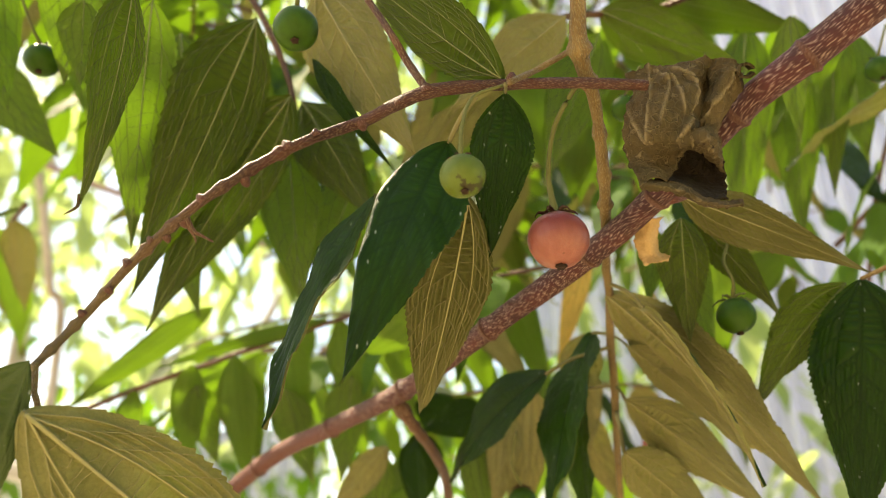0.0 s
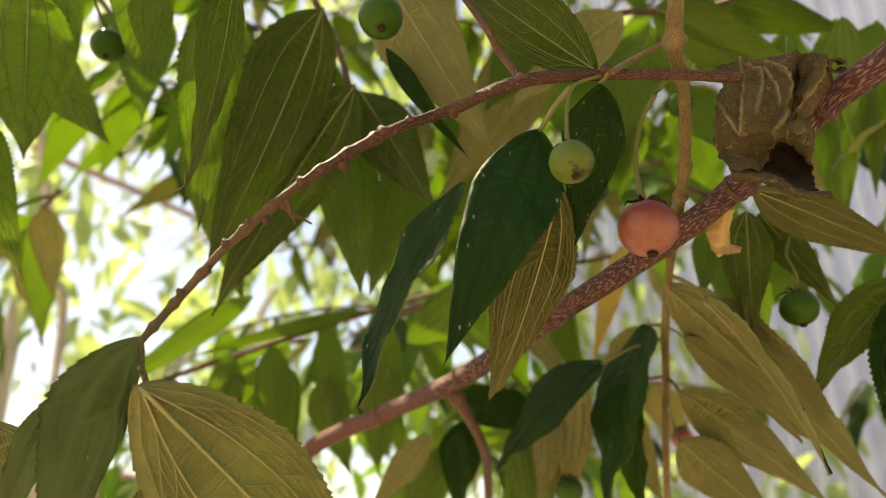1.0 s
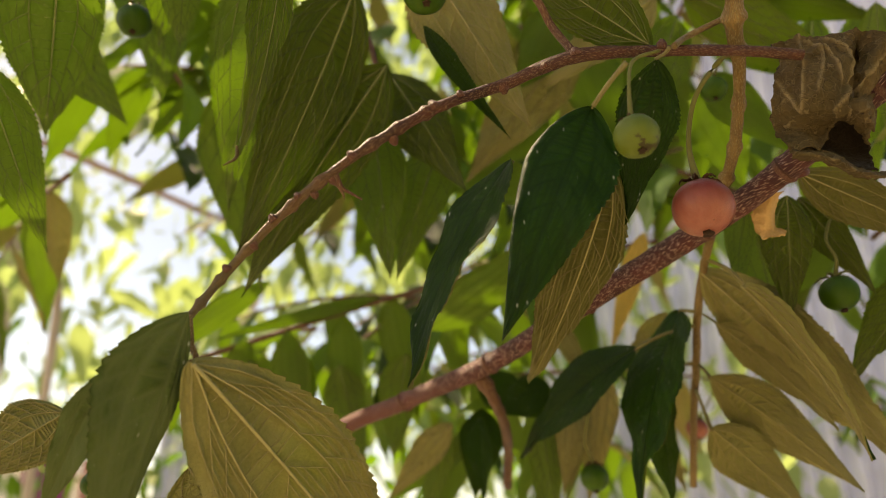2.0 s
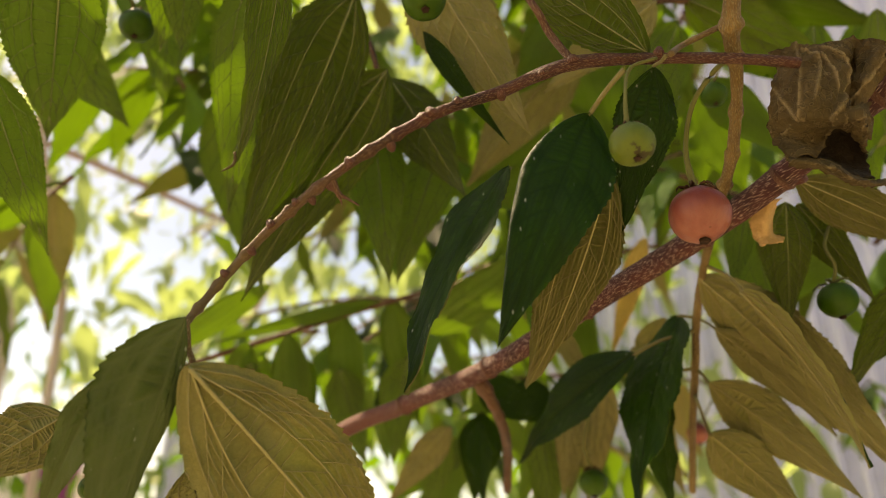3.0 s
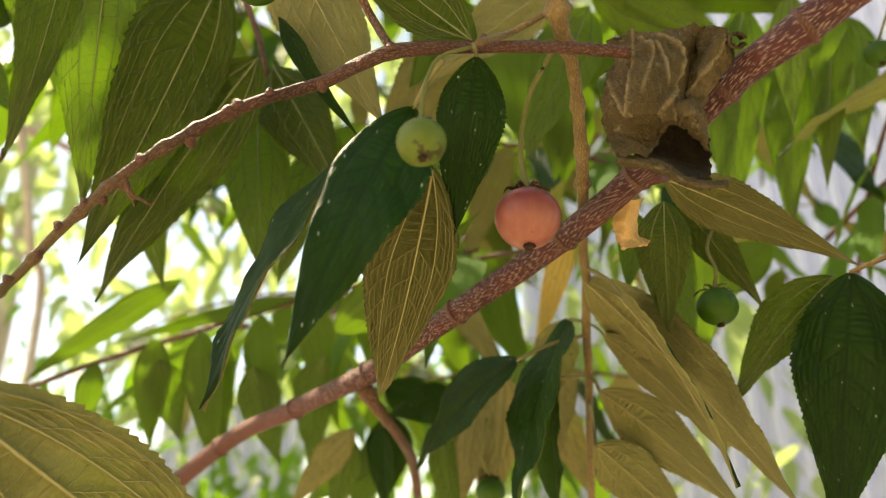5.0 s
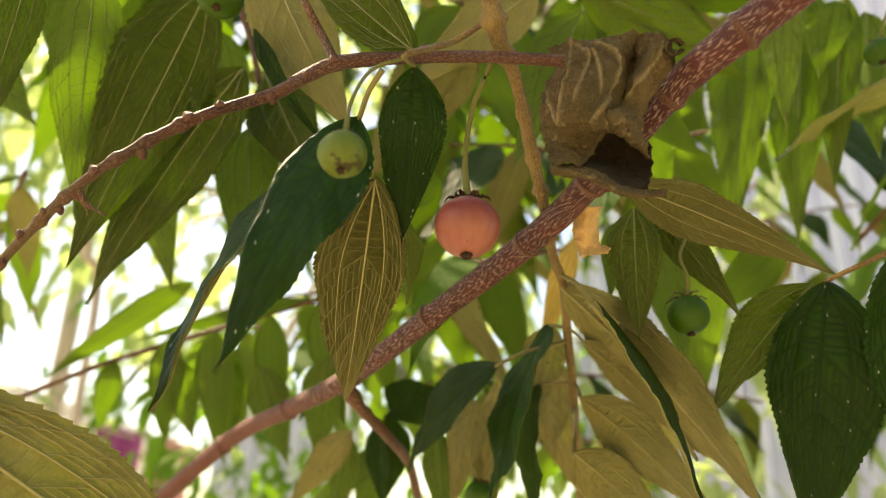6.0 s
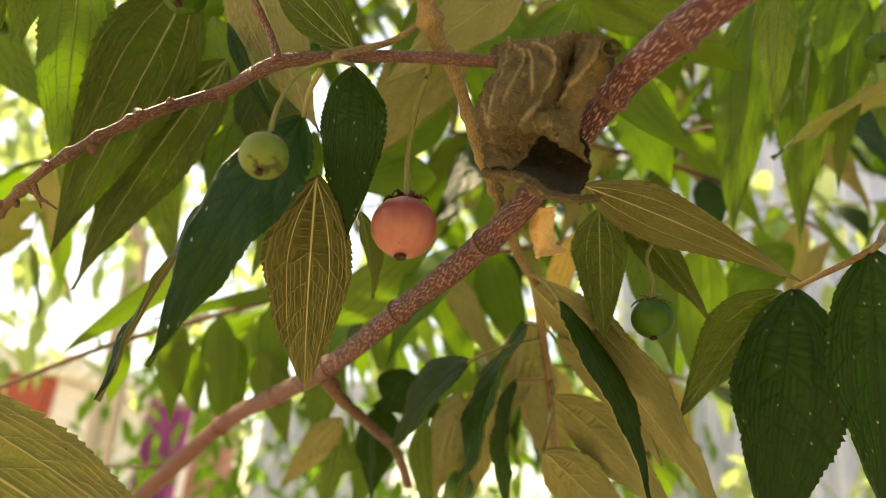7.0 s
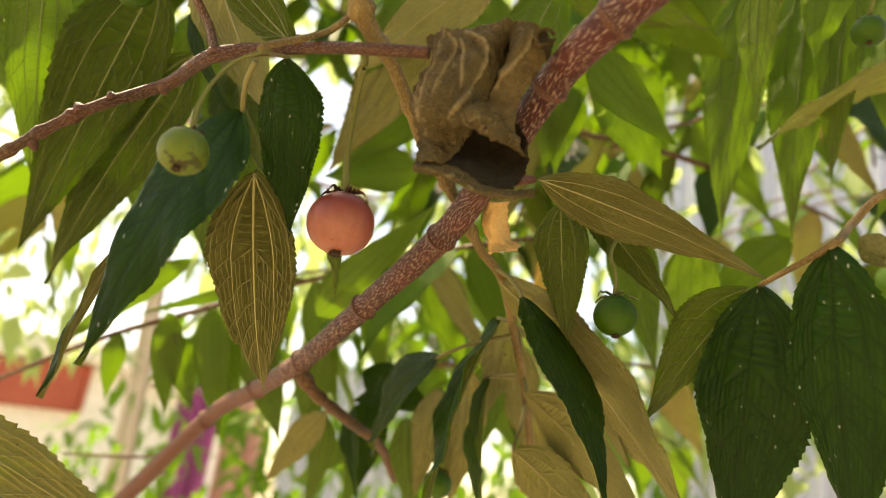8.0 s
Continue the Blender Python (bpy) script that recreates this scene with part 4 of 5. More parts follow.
# the crown overhead, above the view, which shades the twigs
rnd = random.Random(5)
spots = []
for q in range(54):
    a, b = rnd.uniform(-0.95, -0.12), rnd.uniform(0.18, 0.58)
    z = 1.72 + 1.05 * math.hypot(a, b) + rnd.uniform(0.0, 0.25)
    spots.append((a - 0.05, b, z, 0.1, 7))
# unseen extension behind and right of the viewer, added to block skylight
for q in range(150):
    a, b = rnd.uniform(-0.5, 2.2), rnd.uniform(-2.4, 0.0)
    z = 2.35 + rnd.uniform(0, 0.6)
    spots.append((a, b, z, 0.22, 16))
leaf_mass("tree_crown", spots, 0.085, CANOPY_LEAF, 3, "dense green leaf crown overhead, widened out of view to block skylight", "tree", 0.055)
# sunlit garden growth behind
spots = []
for q in range(200):
    x, y = rnd.uniform(-3.4, 0.9), rnd.uniform(1.5, 4.4)
    rise, keep = rnd.uniform(0.14, 1.0), rnd.random()
    if x > -0.8 or rise > 0.34 or keep > 0.3:
        spots.append((x, y, 1.45 + y * rise, 0.3, 22))
leaf_mass("garden_bush", spots, 0.14, FAR_LEAF, 11, "sunlit garden shrubs behind the tree", "bush")
# a dense unseen hedge, added at the side and behind to block light
spots = []
for q in range(90):
    side = q % 2
    x, y = (rnd.uniform(1.1, 1.7), rnd.uniform(-3.0, 0.9)) if side else (rnd.uniform(0.3, 3.0), rnd.uniform(-3.4, -2.6))
    spots.append((x, y, rnd.uniform(0.2, 2.6), 0.3, 26))
leaf_mass("hedge", spots, 0.11, CANOPY_LEAF, 31, "dense green hedge, unseen, added to block light from side and back", "hedge")
# darker low shrubs in front of the fence, mostly added to dim it like shade
spots = []
for q in range(44):
    spots.append((rnd.uniform(-1.3, 0.5), rnd.uniform(1.9, 2.9), rnd.uniform(1.3, 2.0), 0.2, 22))
for q in range(9):
    spots.append((rnd.uniform(-2.1, -1.2), rnd.uniform(2.5, 3.1), rnd.uniform(1.2, 1.68), 0.17, 20))
leaf_mass("low_shrub", spots, 0.09, CANOPY_LEAF, 41, "dark low shrubs in front of the fence, mostly added as shade", "bush")


# ---------- the main branch and what it carries ----------
main_branch = branch("main_branch", [(-0.1424, 0.3661, 1.4976, 0.00402), (-0.0739, 0.3032, 1.5391, 0.00330), (-0.0400, 0.2685, 1.5488, 0.00315), (-0.0123, 0.2337, 1.5544, 0.00318), (0.0134, 0.2044, 1.5656, 0.00326), (0.0383, 0.1737, 1.5759, 0.00329), (0.0505, 0.1517, 1.5814, 0.00315), (0.0629, 0.1303, 1.5901, 0.00315), (0.0732, 0.1171, 1.5948, 0.00342), (0.0888, 0.1074, 1.6045, 0.00378), (0.0986, 0.0949, 1.6076, 0.00405)], BARK, "thick reddish-brown branch with pale lengthwise flecks", sides=24, per=26, rough=0.05, nodes=(0.1019, 0.1513, 0.1962, 0.2367, 0.2776, 0.3034, 0.3295, 0.3469), node_size=0.10, node_len=0.0012, collars=True)
# ---------- the thin twig above it ----------
upper_twig = branch("upper_twig", [(-0.0802, 0.1403, 1.5374, 0.00078), (-0.0754, 0.1460, 1.5497, 0.00092), (-0.0650, 0.1419, 1.5607, 0.00099), (-0.0502, 0.1351, 1.5712, 0.00106), (-0.0332, 0.1355, 1.5842, 0.00122), (-0.0181, 0.1379, 1.5927, 0.00133), (-0.0035, 0.1298, 1.5947, 0.00152), (0.0146, 0.1278, 1.5953, 0.00120), (0.0301, 0.1219, 1.5912, 0.00115), (0.0415, 0.1220, 1.5907, 0.00115)], BARK_UPPER, "thin bending reddish twig with knobbly leaf scars", sides=14, per=16, rough=0.12, nodes=(0.0045, 0.0118, 0.0205, 0.0335, 0.0415, 0.0545, 0.0615, 0.0690), node_size=0.5, node_len=0.0009)
twig_part(upper_twig, [(-0.0035, 0.1296, 1.5953, 0.00097), (-0.0078, 0.1308, 1.6034, 0.00088), (-0.0111, 0.1289, 1.6089, 0.00082), (-0.0174, 0.1303, 1.6209, 0.00078), (-0.0244, 0.1293, 1.6302, 0.00073)], BARK_TWIG, "side_twig")
twig_part(upper_twig, [(0.0129, 0.1164, 1.5873, 0.00066), (0.0198, 0.1265, 1.5980, 0.00066), (0.0256, 0.1231, 1.5996, 0.00065), (0.0279, 0.1214, 1.5999, 0.00070)], BARK_PALE, "side_twig")
twig_part(upper_twig, [(-0.0535, 0.1365, 1.5679, 0.00071), (-0.0521, 0.1376, 1.5654, 0.00053), (-0.0505, 0.1380, 1.5646, 0.00035), (-0.0479, 0.1385, 1.5633, 0.00018)], BARK_TWIG, "bud_scale")
twig_part(upper_twig, [(-0.0538, 0.1366, 1.5677, 0.00053), (-0.0531, 0.1373, 1.5662, 0.00047), (-0.0519, 0.1380, 1.5644, 0.00029), (-0.0515, 0.1386, 1.5632, 0.00012)], BARK_TWIG, "bud_scale")
twig_part(upper_twig, [(-0.0331, 0.1350, 1.5837, 0.00140), (-0.0337, 0.1347, 1.5845, 0.00133), (-0.0344, 0.1343, 1.5853, 0.00056)], COLLAR, "leaf_scar")
twig_part(upper_twig, [(-0.0496, 0.1347, 1.5707, 0.00117), (-0.0503, 0.1344, 1.5714, 0.00112), (-0.0510, 0.1341, 1.5721, 0.00047)], COLLAR, "leaf_scar")
twig_part(upper_twig, [(0.0145, 0.1271, 1.5954, 0.00120), (0.0146, 0.1267, 1.5963, 0.00114), (0.0146, 0.1263, 1.5972, 0.00048)], COLLAR, "leaf_scar")
twig_part(upper_twig, [(-0.0094, 0.1326, 1.5936, 0.00111), (-0.0097, 0.1323, 1.5942, 0.00105), (-0.0100, 0.1320, 1.5948, 0.00044)], COLLAR, "leaf_scar")
twig_part(upper_twig, [(-0.0033, 0.1292, 1.5945, 0.00151), (-0.0035, 0.1289, 1.5953, 0.00144), (-0.0036, 0.1285, 1.5961, 0.00061)], COLLAR, "leaf_scar")
twig_part(upper_twig, [(-0.0182, 0.1374, 1.5923, 0.00120), (-0.0179, 0.1378, 1.5913, 0.00114), (-0.0177, 0.1382, 1.5904, 0.00048)], COLLAR, "leaf_scar")
twig_part(upper_twig, [(-0.0420, 0.1349, 1.5765, 0.00108), (-0.0417, 0.1353, 1.5757, 0.00102), (-0.0413, 0.1357, 1.5748, 0.00043)], COLLAR, "leaf_scar")
twig_part(upper_twig, [(-0.0544, 0.1369, 1.5673, 0.00094), (-0.0539, 0.1372, 1.5667, 0.00090), (-0.0534, 0.1374, 1.5660, 0.00038)], COLLAR, "leaf_scar")
twig_part(upper_twig, [(-0.0661, 0.1417, 1.5593, 0.00101), (-0.0666, 0.1415, 1.5600, 0.00096), (-0.0672, 0.1412, 1.5606, 0.00040)], COLLAR, "leaf_scar")
twig_part(upper_twig, [(-0.0751, 0.1455, 1.5494, 0.00101), (-0.0757, 0.1452, 1.5499, 0.00096), (-0.0763, 0.1450, 1.5505, 0.00040)], COLLAR, "leaf_scar")
twig_part(upper_twig, [(-0.0580, 0.1385, 1.5647, 0.00089), (-0.0577, 0.1388, 1.5641, 0.00084), (-0.0574, 0.1391, 1.5634, 0.00035)], COLLAR, "leaf_scar")
twig_part(upper_twig, [(-0.0609, 0.1393, 1.5637, 0.00089), (-0.0614, 0.1391, 1.5641, 0.00084), (-0.0619, 0.1389, 1.5646, 0.00036)], COLLAR, "leaf_scar")
twig_part(upper_twig, [(-0.0705, 0.1434, 1.5549, 0.00089), (-0.0700, 0.1437, 1.5543, 0.00085), (-0.0694, 0.1439, 1.5538, 0.00036)], COLLAR, "leaf_scar")
twig_part(upper_twig, [(-0.0276, 0.1357, 1.5875, 0.00099), (-0.0279, 0.1354, 1.5882, 0.00094), (-0.0281, 0.1351, 1.5889, 0.00040)], COLLAR, "leaf_scar")
# ---------- the twig that hangs across both ----------
hanging_twig = branch("hanging_twig", [(0.0249, 0.1047, 1.6142, 0.00154), (0.0270, 0.1125, 1.6073, 0.00159), (0.0281, 0.1211, 1.5988, 0.00193), (0.0328, 0.1314, 1.5935, 0.00128), (0.0373, 0.1475, 1.5859, 0.00138), (0.0417, 0.1679, 1.5828, 0.00138), (0.0456, 0.1886, 1.5790, 0.00127), (0.0502, 0.2068, 1.5773, 0.00128), (0.0532, 0.2236, 1.5683, 0.00135), (0.0566, 0.2388, 1.5555, 0.00130), (0.0595, 0.2552, 1.5399, 0.00125), (0.0624, 0.2700, 1.5210, 0.00119)], BARK_PALE, "slender pale brown twig hanging past the thick branch", sides=12, per=12, rough=0.14, nodes=(0.0225, 0.0300, 0.0435, 0.0560, 0.0675, 0.0880), node_size=0.5, node_len=0.0011)
twig_part(main_branch, [(-0.0153, 0.2412, 1.5519, 0.00280), (-0.0104, 0.2475, 1.5462, 0.00190), (-0.0040, 0.2699, 1.5409, 0.00194), (0.0006, 0.3000, 1.5362, 0.00190), (0.0031, 0.3252, 1.5253, 0.00178)], BARK_TWIG, "side_twig", nodes=(0.004, 0.012, 0.02))
twig_part(main_branch, [(0.0507, 0.1544, 1.5814, 0.00202), (0.0541, 0.1517, 1.5807, 0.00146), (0.0595, 0.1587, 1.5847, 0.00083)], BARK, "leaf_stub")
twig_part(main_branch, [(-0.1405, 0.4046, 1.5262, 0.00090), (-0.1501, 0.3879, 1.5228, 0.00080), (-0.1645, 0.3751, 1.5210, 0.00070), (-0.1784, 0.3676, 1.5197, 0.00050)], BARK_TWIG, "side_twig")
# ---------- thin twigs that carry the rest ----------
rear_twig = branch("leafy_twig", [(-0.0861, 0.2065, 1.7135, 0.00128), (-0.0693, 0.2082, 1.6918, 0.00125), (-0.0574, 0.2112, 1.6672, 0.00111), (-0.0527, 0.2146, 1.6526, 0.00100), (-0.0483, 0.2268, 1.6322, 0.00091), (-0.0299, 0.2332, 1.6359, 0.00073)], BARK_TWIG, "thin leafy twig behind the reddish one", sides=9, per=8)
left_spray = branch("leafy_twig", [(-0.0414, 0.1377, 1.6541, 0.00102), (-0.0735, 0.1425, 1.6434, 0.00095), (-0.0961, 0.1467, 1.6517, 0.00091), (-0.1415, 0.1498, 1.6448, 0.00076)], BARK_TWIG, "thin twig carrying sunlit leaves", sides=9, per=8)
top_spray = branch("leafy_twig", [(0.1037, 0.1623, 1.6701, 0.00118), (0.0780, 0.2152, 1.6941, 0.00128), (0.0417, 0.1956, 1.6739, 0.00106), (0.0205, 0.2212, 1.6804, 0.00096)], BARK_TWIG, "thin twig among the upper leaves", sides=9, per=8)
right_spray = branch("leafy_twig", [(0.1628, 0.1609, 1.6021, 0.00117), (0.1322, 0.1595, 1.5874, 0.00085), (0.1245, 0.1627, 1.5803, 0.00086), (0.1168, 0.1542, 1.5714, 0.00075), (0.1103, 0.1789, 1.5711, 0.00057)], BARK_PALE, "thin grey twig with broad dark leaves", sides=9, per=8)
left_tip = branch("leafy_twig", [(-0.0801, 0.1400, 1.5377, 0.00078), (-0.0788, 0.1395, 1.5325, 0.00066), (-0.0785, 0.1400, 1.5277, 0.00054), (-0.0960, 0.1463, 1.5278, 0.00039), (-0.1073, 0.1570, 1.5218, 0.00035)], BARK_PALE, "end of the thin twig with drooping leaves", sides=9, per=8)
rear_branch = branch("leafy_twig", [(-0.2079, 0.3428, 1.5499, 0.00123), (-0.1525, 0.3327, 1.5728, 0.00124), (-0.1062, 0.3326, 1.5907, 0.00127), (-0.0495, 0.3316, 1.6108, 0.00117), (0.0127, 0.3244, 1.6269, 0.00118), (0.0723, 0.3061, 1.6324, 0.00088)], BARK_TWIG, "thin shaded branch far behind the twigs", sides=9, per=8)
# ---------- leaves near the camera ----------
leaf(upper_twig, (0.0012, 0.1367, 1.5863), (-0.0196, 0.1392, 1.5326), 0.0240, (-0.16, -0.98, -0.12), bend=0.07, fold=0, curl=0.05, skew=-0.12, roll=(-1, 0.6, 95), hook=-0.02, stalk=(0.0068, 0.1270, 1.5915), label="dark green leaf, sunlit along its bent shoulder", relief=0.00030)
leaf(upper_twig, (-0.0151, 0.1484, 1.5797), (-0.0372, 0.1531, 1.5274), 0.0205, (-0.76, -0.52, 0.10), skin="olive", bend=0.03, fold=12, curl=0.1, side=-0.05, label="narrow dark leaf folded along its midrib", relief=0.00033)
leaf(upper_twig, (0.0131, 0.1269, 1.5925), (0.0101, 0.1521, 1.5647), 0.0141, (-0.00, -0.74, -0.67), stalk=(0.0122, 0.1173, 1.5875), bend=0.05, fold=-10, curl=0.1, quilt=0.04, wave=0.055, label="small dark green toothed leaf hanging down", relief=0.00090)
leaf(upper_twig, (0.0054, 0.1395, 1.5743), (-0.0064, 0.1943, 1.5390), 0.0200, (-0.13, 0.52, 0.85), skin="olive", bend=-0.06, fold=8, quilt=0.035, label="olive leaf underside with raised net of veins", relief=0.00075)
leaf(upper_twig, (0.0077, 0.1692, 1.5798), (0.0071, 0.1962, 1.5661), 0.0100, (0.57, 0.38, 0.73), skin="dark", bend=0.05, fold=20, net=True)
leaf(rear_twig, (-0.0582, 0.1782, 1.6576), (-0.0881, 0.1931, 1.5706), 0.0293, (-0.55, 0.77, 0.32), bend=-0.05, fold=8, label="large shaded leaf underside, dull olive green", relief=0.00044)
leaf(rear_twig, (-0.0478, 0.1906, 1.6375), (-0.0881, 0.2074, 1.5655), 0.0276, (-0.03, 0.97, 0.24), bend=-0.05, fold=10, label="large shaded leaf underside, dull olive green", relief=0.00044)
leaf(left_spray, (-0.0665, 0.1198, 1.6158), (-0.0712, 0.1271, 1.5662), 0.0122, (-0.82, 0.55, 0.16), bend=-0.04, fold=14, label="olive leaf with a brown withered tip", relief=0.00044)
leaf(left_spray, (-0.0836, 0.1629, 1.6511), (-0.0930, 0.1987, 1.5884), 0.0215, (-0.22, 0.83, 0.51), skin="mid", bend=-0.03, label="bright green leaf lit from behind", net=True)
leaf(left_spray, (-0.1324, 0.1516, 1.6407), (-0.1583, 0.2103, 1.6192), 0.0285, (-0.25, 0.23, 0.94), skin="mid", bend=-0.03, net=True)
leaf(left_spray, (-0.1483, 0.1575, 1.6096), (-0.1412, 0.1975, 1.5734), 0.0184, (-0.49, 0.63, 0.60), skin="mid", bend=-0.03, net=True)
leaf(left_spray, (-0.1069, 0.1685, 1.6563), (-0.1081, 0.1791, 1.6326), 0.0134, (-0.46, 0.80, 0.38), skin="mid", net=True)
twig_part(left_spray, [(-0.0716, 0.1271, 1.5683, 0.00039), (-0.0716, 0.1271, 1.5657, 0.00033), (-0.0739, 0.1271, 1.5639, 0.00011)], DRY, "withered_tip")
leaf(left_spray, (-0.1553, 0.1863, 1.6876), (-0.1424, 0.2004, 1.6381), 0.0207, (-0.45, 0.88, 0.13), skin="mid", bend=-0.03, net=True)
leaf(left_spray, (-0.1138, 0.1732, 1.6815), (-0.1169, 0.1851, 1.6369), 0.0230, (-0.43, 0.86, 0.26), skin="mid", bend=-0.03, net=True)
leaf(rear_twig, (-0.1015, 0.2244, 1.6912), (-0.0957, 0.2395, 1.6395), 0.0281, (-0.31, 0.92, 0.23), skin="mid", bend=-0.03, net=True)
leaf(rear_twig, (-0.0817, 0.2338, 1.6879), (-0.0705, 0.2548, 1.6407), 0.0247, (-0.21, 0.91, 0.36), skin="mid", bend=-0.03, net=True)
leaf(left_spray, (-0.1194, 0.2556, 1.6746), (-0.1014, 0.2902, 1.5969), 0.0288, (-0.32, 0.89, 0.32), skin="mid", bend=-0.03, net=True)
leaf(rear_twig, (-0.0534, 0.2182, 1.6339), (-0.0453, 0.2225, 1.5778), 0.0223, (-0.07, 1.00, 0.07), skin="mid", bend=-0.04, net=True)
leaf(rear_twig, (-0.0291, 0.2260, 1.6340), (-0.0437, 0.2333, 1.5821), 0.0217, (0.12, 0.99, 0.10), skin="mid", bend=-0.04, net=True)
leaf(rear_twig, (-0.0489, 0.2110, 1.6500), (-0.0214, 0.2086, 1.6019), 0.0244, (0.09, 1.00, 0.00), bend=-0.04, label="tan leaf underside with pale veins", relief=0.00044)
leaf(rear_twig, (-0.0377, 0.1671, 1.6594), (-0.0064, 0.1692, 1.6012), 0.0264, (0.29, 0.94, 0.19), skin="pale", bend=-0.05, label="broad tan leaf underside with pale veins", relief=0.00048)
leaf(rear_twig, (-0.0365, 0.1654, 1.6320), (-0.0125, 0.1668, 1.5965), 0.0064, (-0.52, -0.76, -0.39), bend=0.04, fold=25, label="narrow dark leaf seen along its edge")
leaf(upper_twig, (0.0128, 0.1282, 1.5970), (-0.0250, 0.1394, 1.6432), 0.0166, (0.70, 0.57, 0.43), bend=-0.04, fold=8, label="dull green leaf over the twig", relief=0.00044)
leaf(top_spray, (0.0412, 0.1933, 1.6719), (0.0011, 0.1947, 1.6331), 0.0204, (-0.18, 0.96, 0.22), skin="pale", bend=-0.05, relief=0.00044)
leaf(top_spray, (0.0589, 0.2186, 1.6863), (0.0356, 0.2293, 1.6266), 0.0249, (0.02, 0.99, 0.17), skin="mid", bend=-0.03, net=True)
leaf(top_spray, (0.0205, 0.2212, 1.6804), (-0.0200, 0.2455, 1.6259), 0.0299, (-0.08, 0.89, 0.45), skin="pale", bend=-0.03, net=True)
leaf(main_branch, (0.0604, 0.1638, 1.5874), (0.1107, 0.1754, 1.5716), 0.0139, (0.05, 0.71, 0.70), skin="olive", bend=0.06, fold=6, label="pale leaf underside reaching out from the dead leaf", relief=0.00055)
leaf(right_spray, (0.1095, 0.1852, 1.5725), (0.0898, 0.2118, 1.5434), 0.0177, (0.10, 0.77, 0.63), skin="mid", bend=0.07, fold=10, label="green leaf with a sunlit sharply toothed edge", relief=0.00044)
leaf(right_spray, (0.1103, 0.1789, 1.5711), (0.1090, 0.2041, 1.5090), 0.0282, (-0.60, -0.75, -0.29), bend=0.03, fold=-6, quilt=0.04, wave=0.05, label="broad dark green leaf with quilted upper face", relief=0.00075)
leaf(right_spray, (0.1168, 0.1542, 1.5714), (0.1322, 0.1915, 1.5154), 0.0235, (-0.63, -0.56, -0.54), bend=0.03, fold=-6, quilt=0.04, wave=0.05, label="broad dark green leaf with quilted upper face", relief=0.00075)
leaf(right_spray, (0.1232, 0.1571, 1.5749), (0.1288, 0.1528, 1.5668), 0.0064, (0.75, 0.63, 0.18), skin="pale", net=True)
leaf(hanging_twig, (0.0655, 0.1801, 1.5896), (0.0692, 0.1972, 1.5587), 0.0151, (0.33, 0.81, 0.49), skin="dark", bend=-0.04, label="drooping olive leaf underside", relief=0.00044)
leaf(hanging_twig, (0.0709, 0.1840, 1.5912), (0.0954, 0.1959, 1.5664), 0.0119, (0.39, 0.62, 0.68), skin="dark", bend=0.05, relief=0.00044)
leaf(hanging_twig, (0.0678, 0.2095, 1.5999), (0.0652, 0.2194, 1.5776), 0.0104, (0.29, 0.89, 0.36), skin="mid", net=True)
leaf(hanging_twig, (0.0830, 0.2362, 1.6111), (0.0978, 0.2569, 1.5647), 0.0177, (0.30, 0.83, 0.47), skin="mid", net=True)
leaf(hanging_twig, (0.0496, 0.2069, 1.5773), (0.1030, 0.2047, 1.5145), 0.0286, (0.70, 0.40, 0.58), skin="pale", bend=0.07, fold=16, side=0.03, label="pale tan leaf underside, drooping and creased", relief=0.00066)
leaf(hanging_twig, (0.0571, 0.2188, 1.5647), (0.0866, 0.2144, 1.5317), 0.0147, (0.63, 0.61, 0.49), skin="pale", bend=0.08, fold=24, label="pale tan leaf underside, drooping and creased", relief=0.00066, stalk=(0.0529, 0.2219, 1.5692))
leaf(hanging_twig, (0.0579, 0.2314, 1.5507), (0.0931, 0.2187, 1.5151), 0.0197, (0.59, 0.75, 0.31), skin="pale", bend=0.07, fold=20, relief=0.00066, stalk=(0.0563, 0.2373, 1.5568))
leaf(hanging_twig, (0.0558, 0.2307, 1.5344), (0.0852, 0.2342, 1.5086), 0.0188, (0.28, 0.85, 0.44), skin="pale", bend=0.07, fold=16, relief=0.00066, stalk=(0.0576, 0.2445, 1.5500))
leaf(hanging_twig, (0.0485, 0.2256, 1.5709), (0.0321, 0.2342, 1.5087), 0.0340, (-0.93, -0.31, 0.20), bend=0.05, fold=16, label="grey-green drooping leaf, half folded", relief=0.00044, stalk=(0.0529, 0.2219, 1.5692))
leaf(hanging_twig, (0.0458, 0.2388, 1.5555), (0.0487, 0.2498, 1.5092), 0.0220, (-0.94, -0.33, -0.14), bend=0.04, fold=25, stalk=(0.0563, 0.2373, 1.5568))
leaf(hanging_twig, (0.0328, 0.2229, 1.5573), (0.0033, 0.2800, 1.5306), 0.0215, (-0.90, -0.44, 0.04), bend=0.07, fold=22, label="dark drooping leaf, upper face shining", relief=0.00033, stalk=(0.0537, 0.2259, 1.5664))
leaf(hanging_twig, (0.0570, 0.1962, 1.5690), (0.0799, 0.1896, 1.5198), 0.0384, (0.82, -0.38, 0.43), skin="pale", bend=0.05, fold=4, wave=0.008, curl=0.05, label="dark green drooping leaf", relief=0.00044, stalk=(0.0484, 0.1995, 1.5780))
leaf(hanging_twig, (0.0503, 0.2437, 1.5765), (0.0444, 0.2573, 1.5460), 0.0157, (0.22, 0.91, 0.36), skin="pale", net=True)
leaf(hanging_twig, (0.0488, 0.2682, 1.5750), (0.0552, 0.2845, 1.5384), 0.0200, (0.49, 0.76, 0.42), skin="pale", fold=24, net=True)
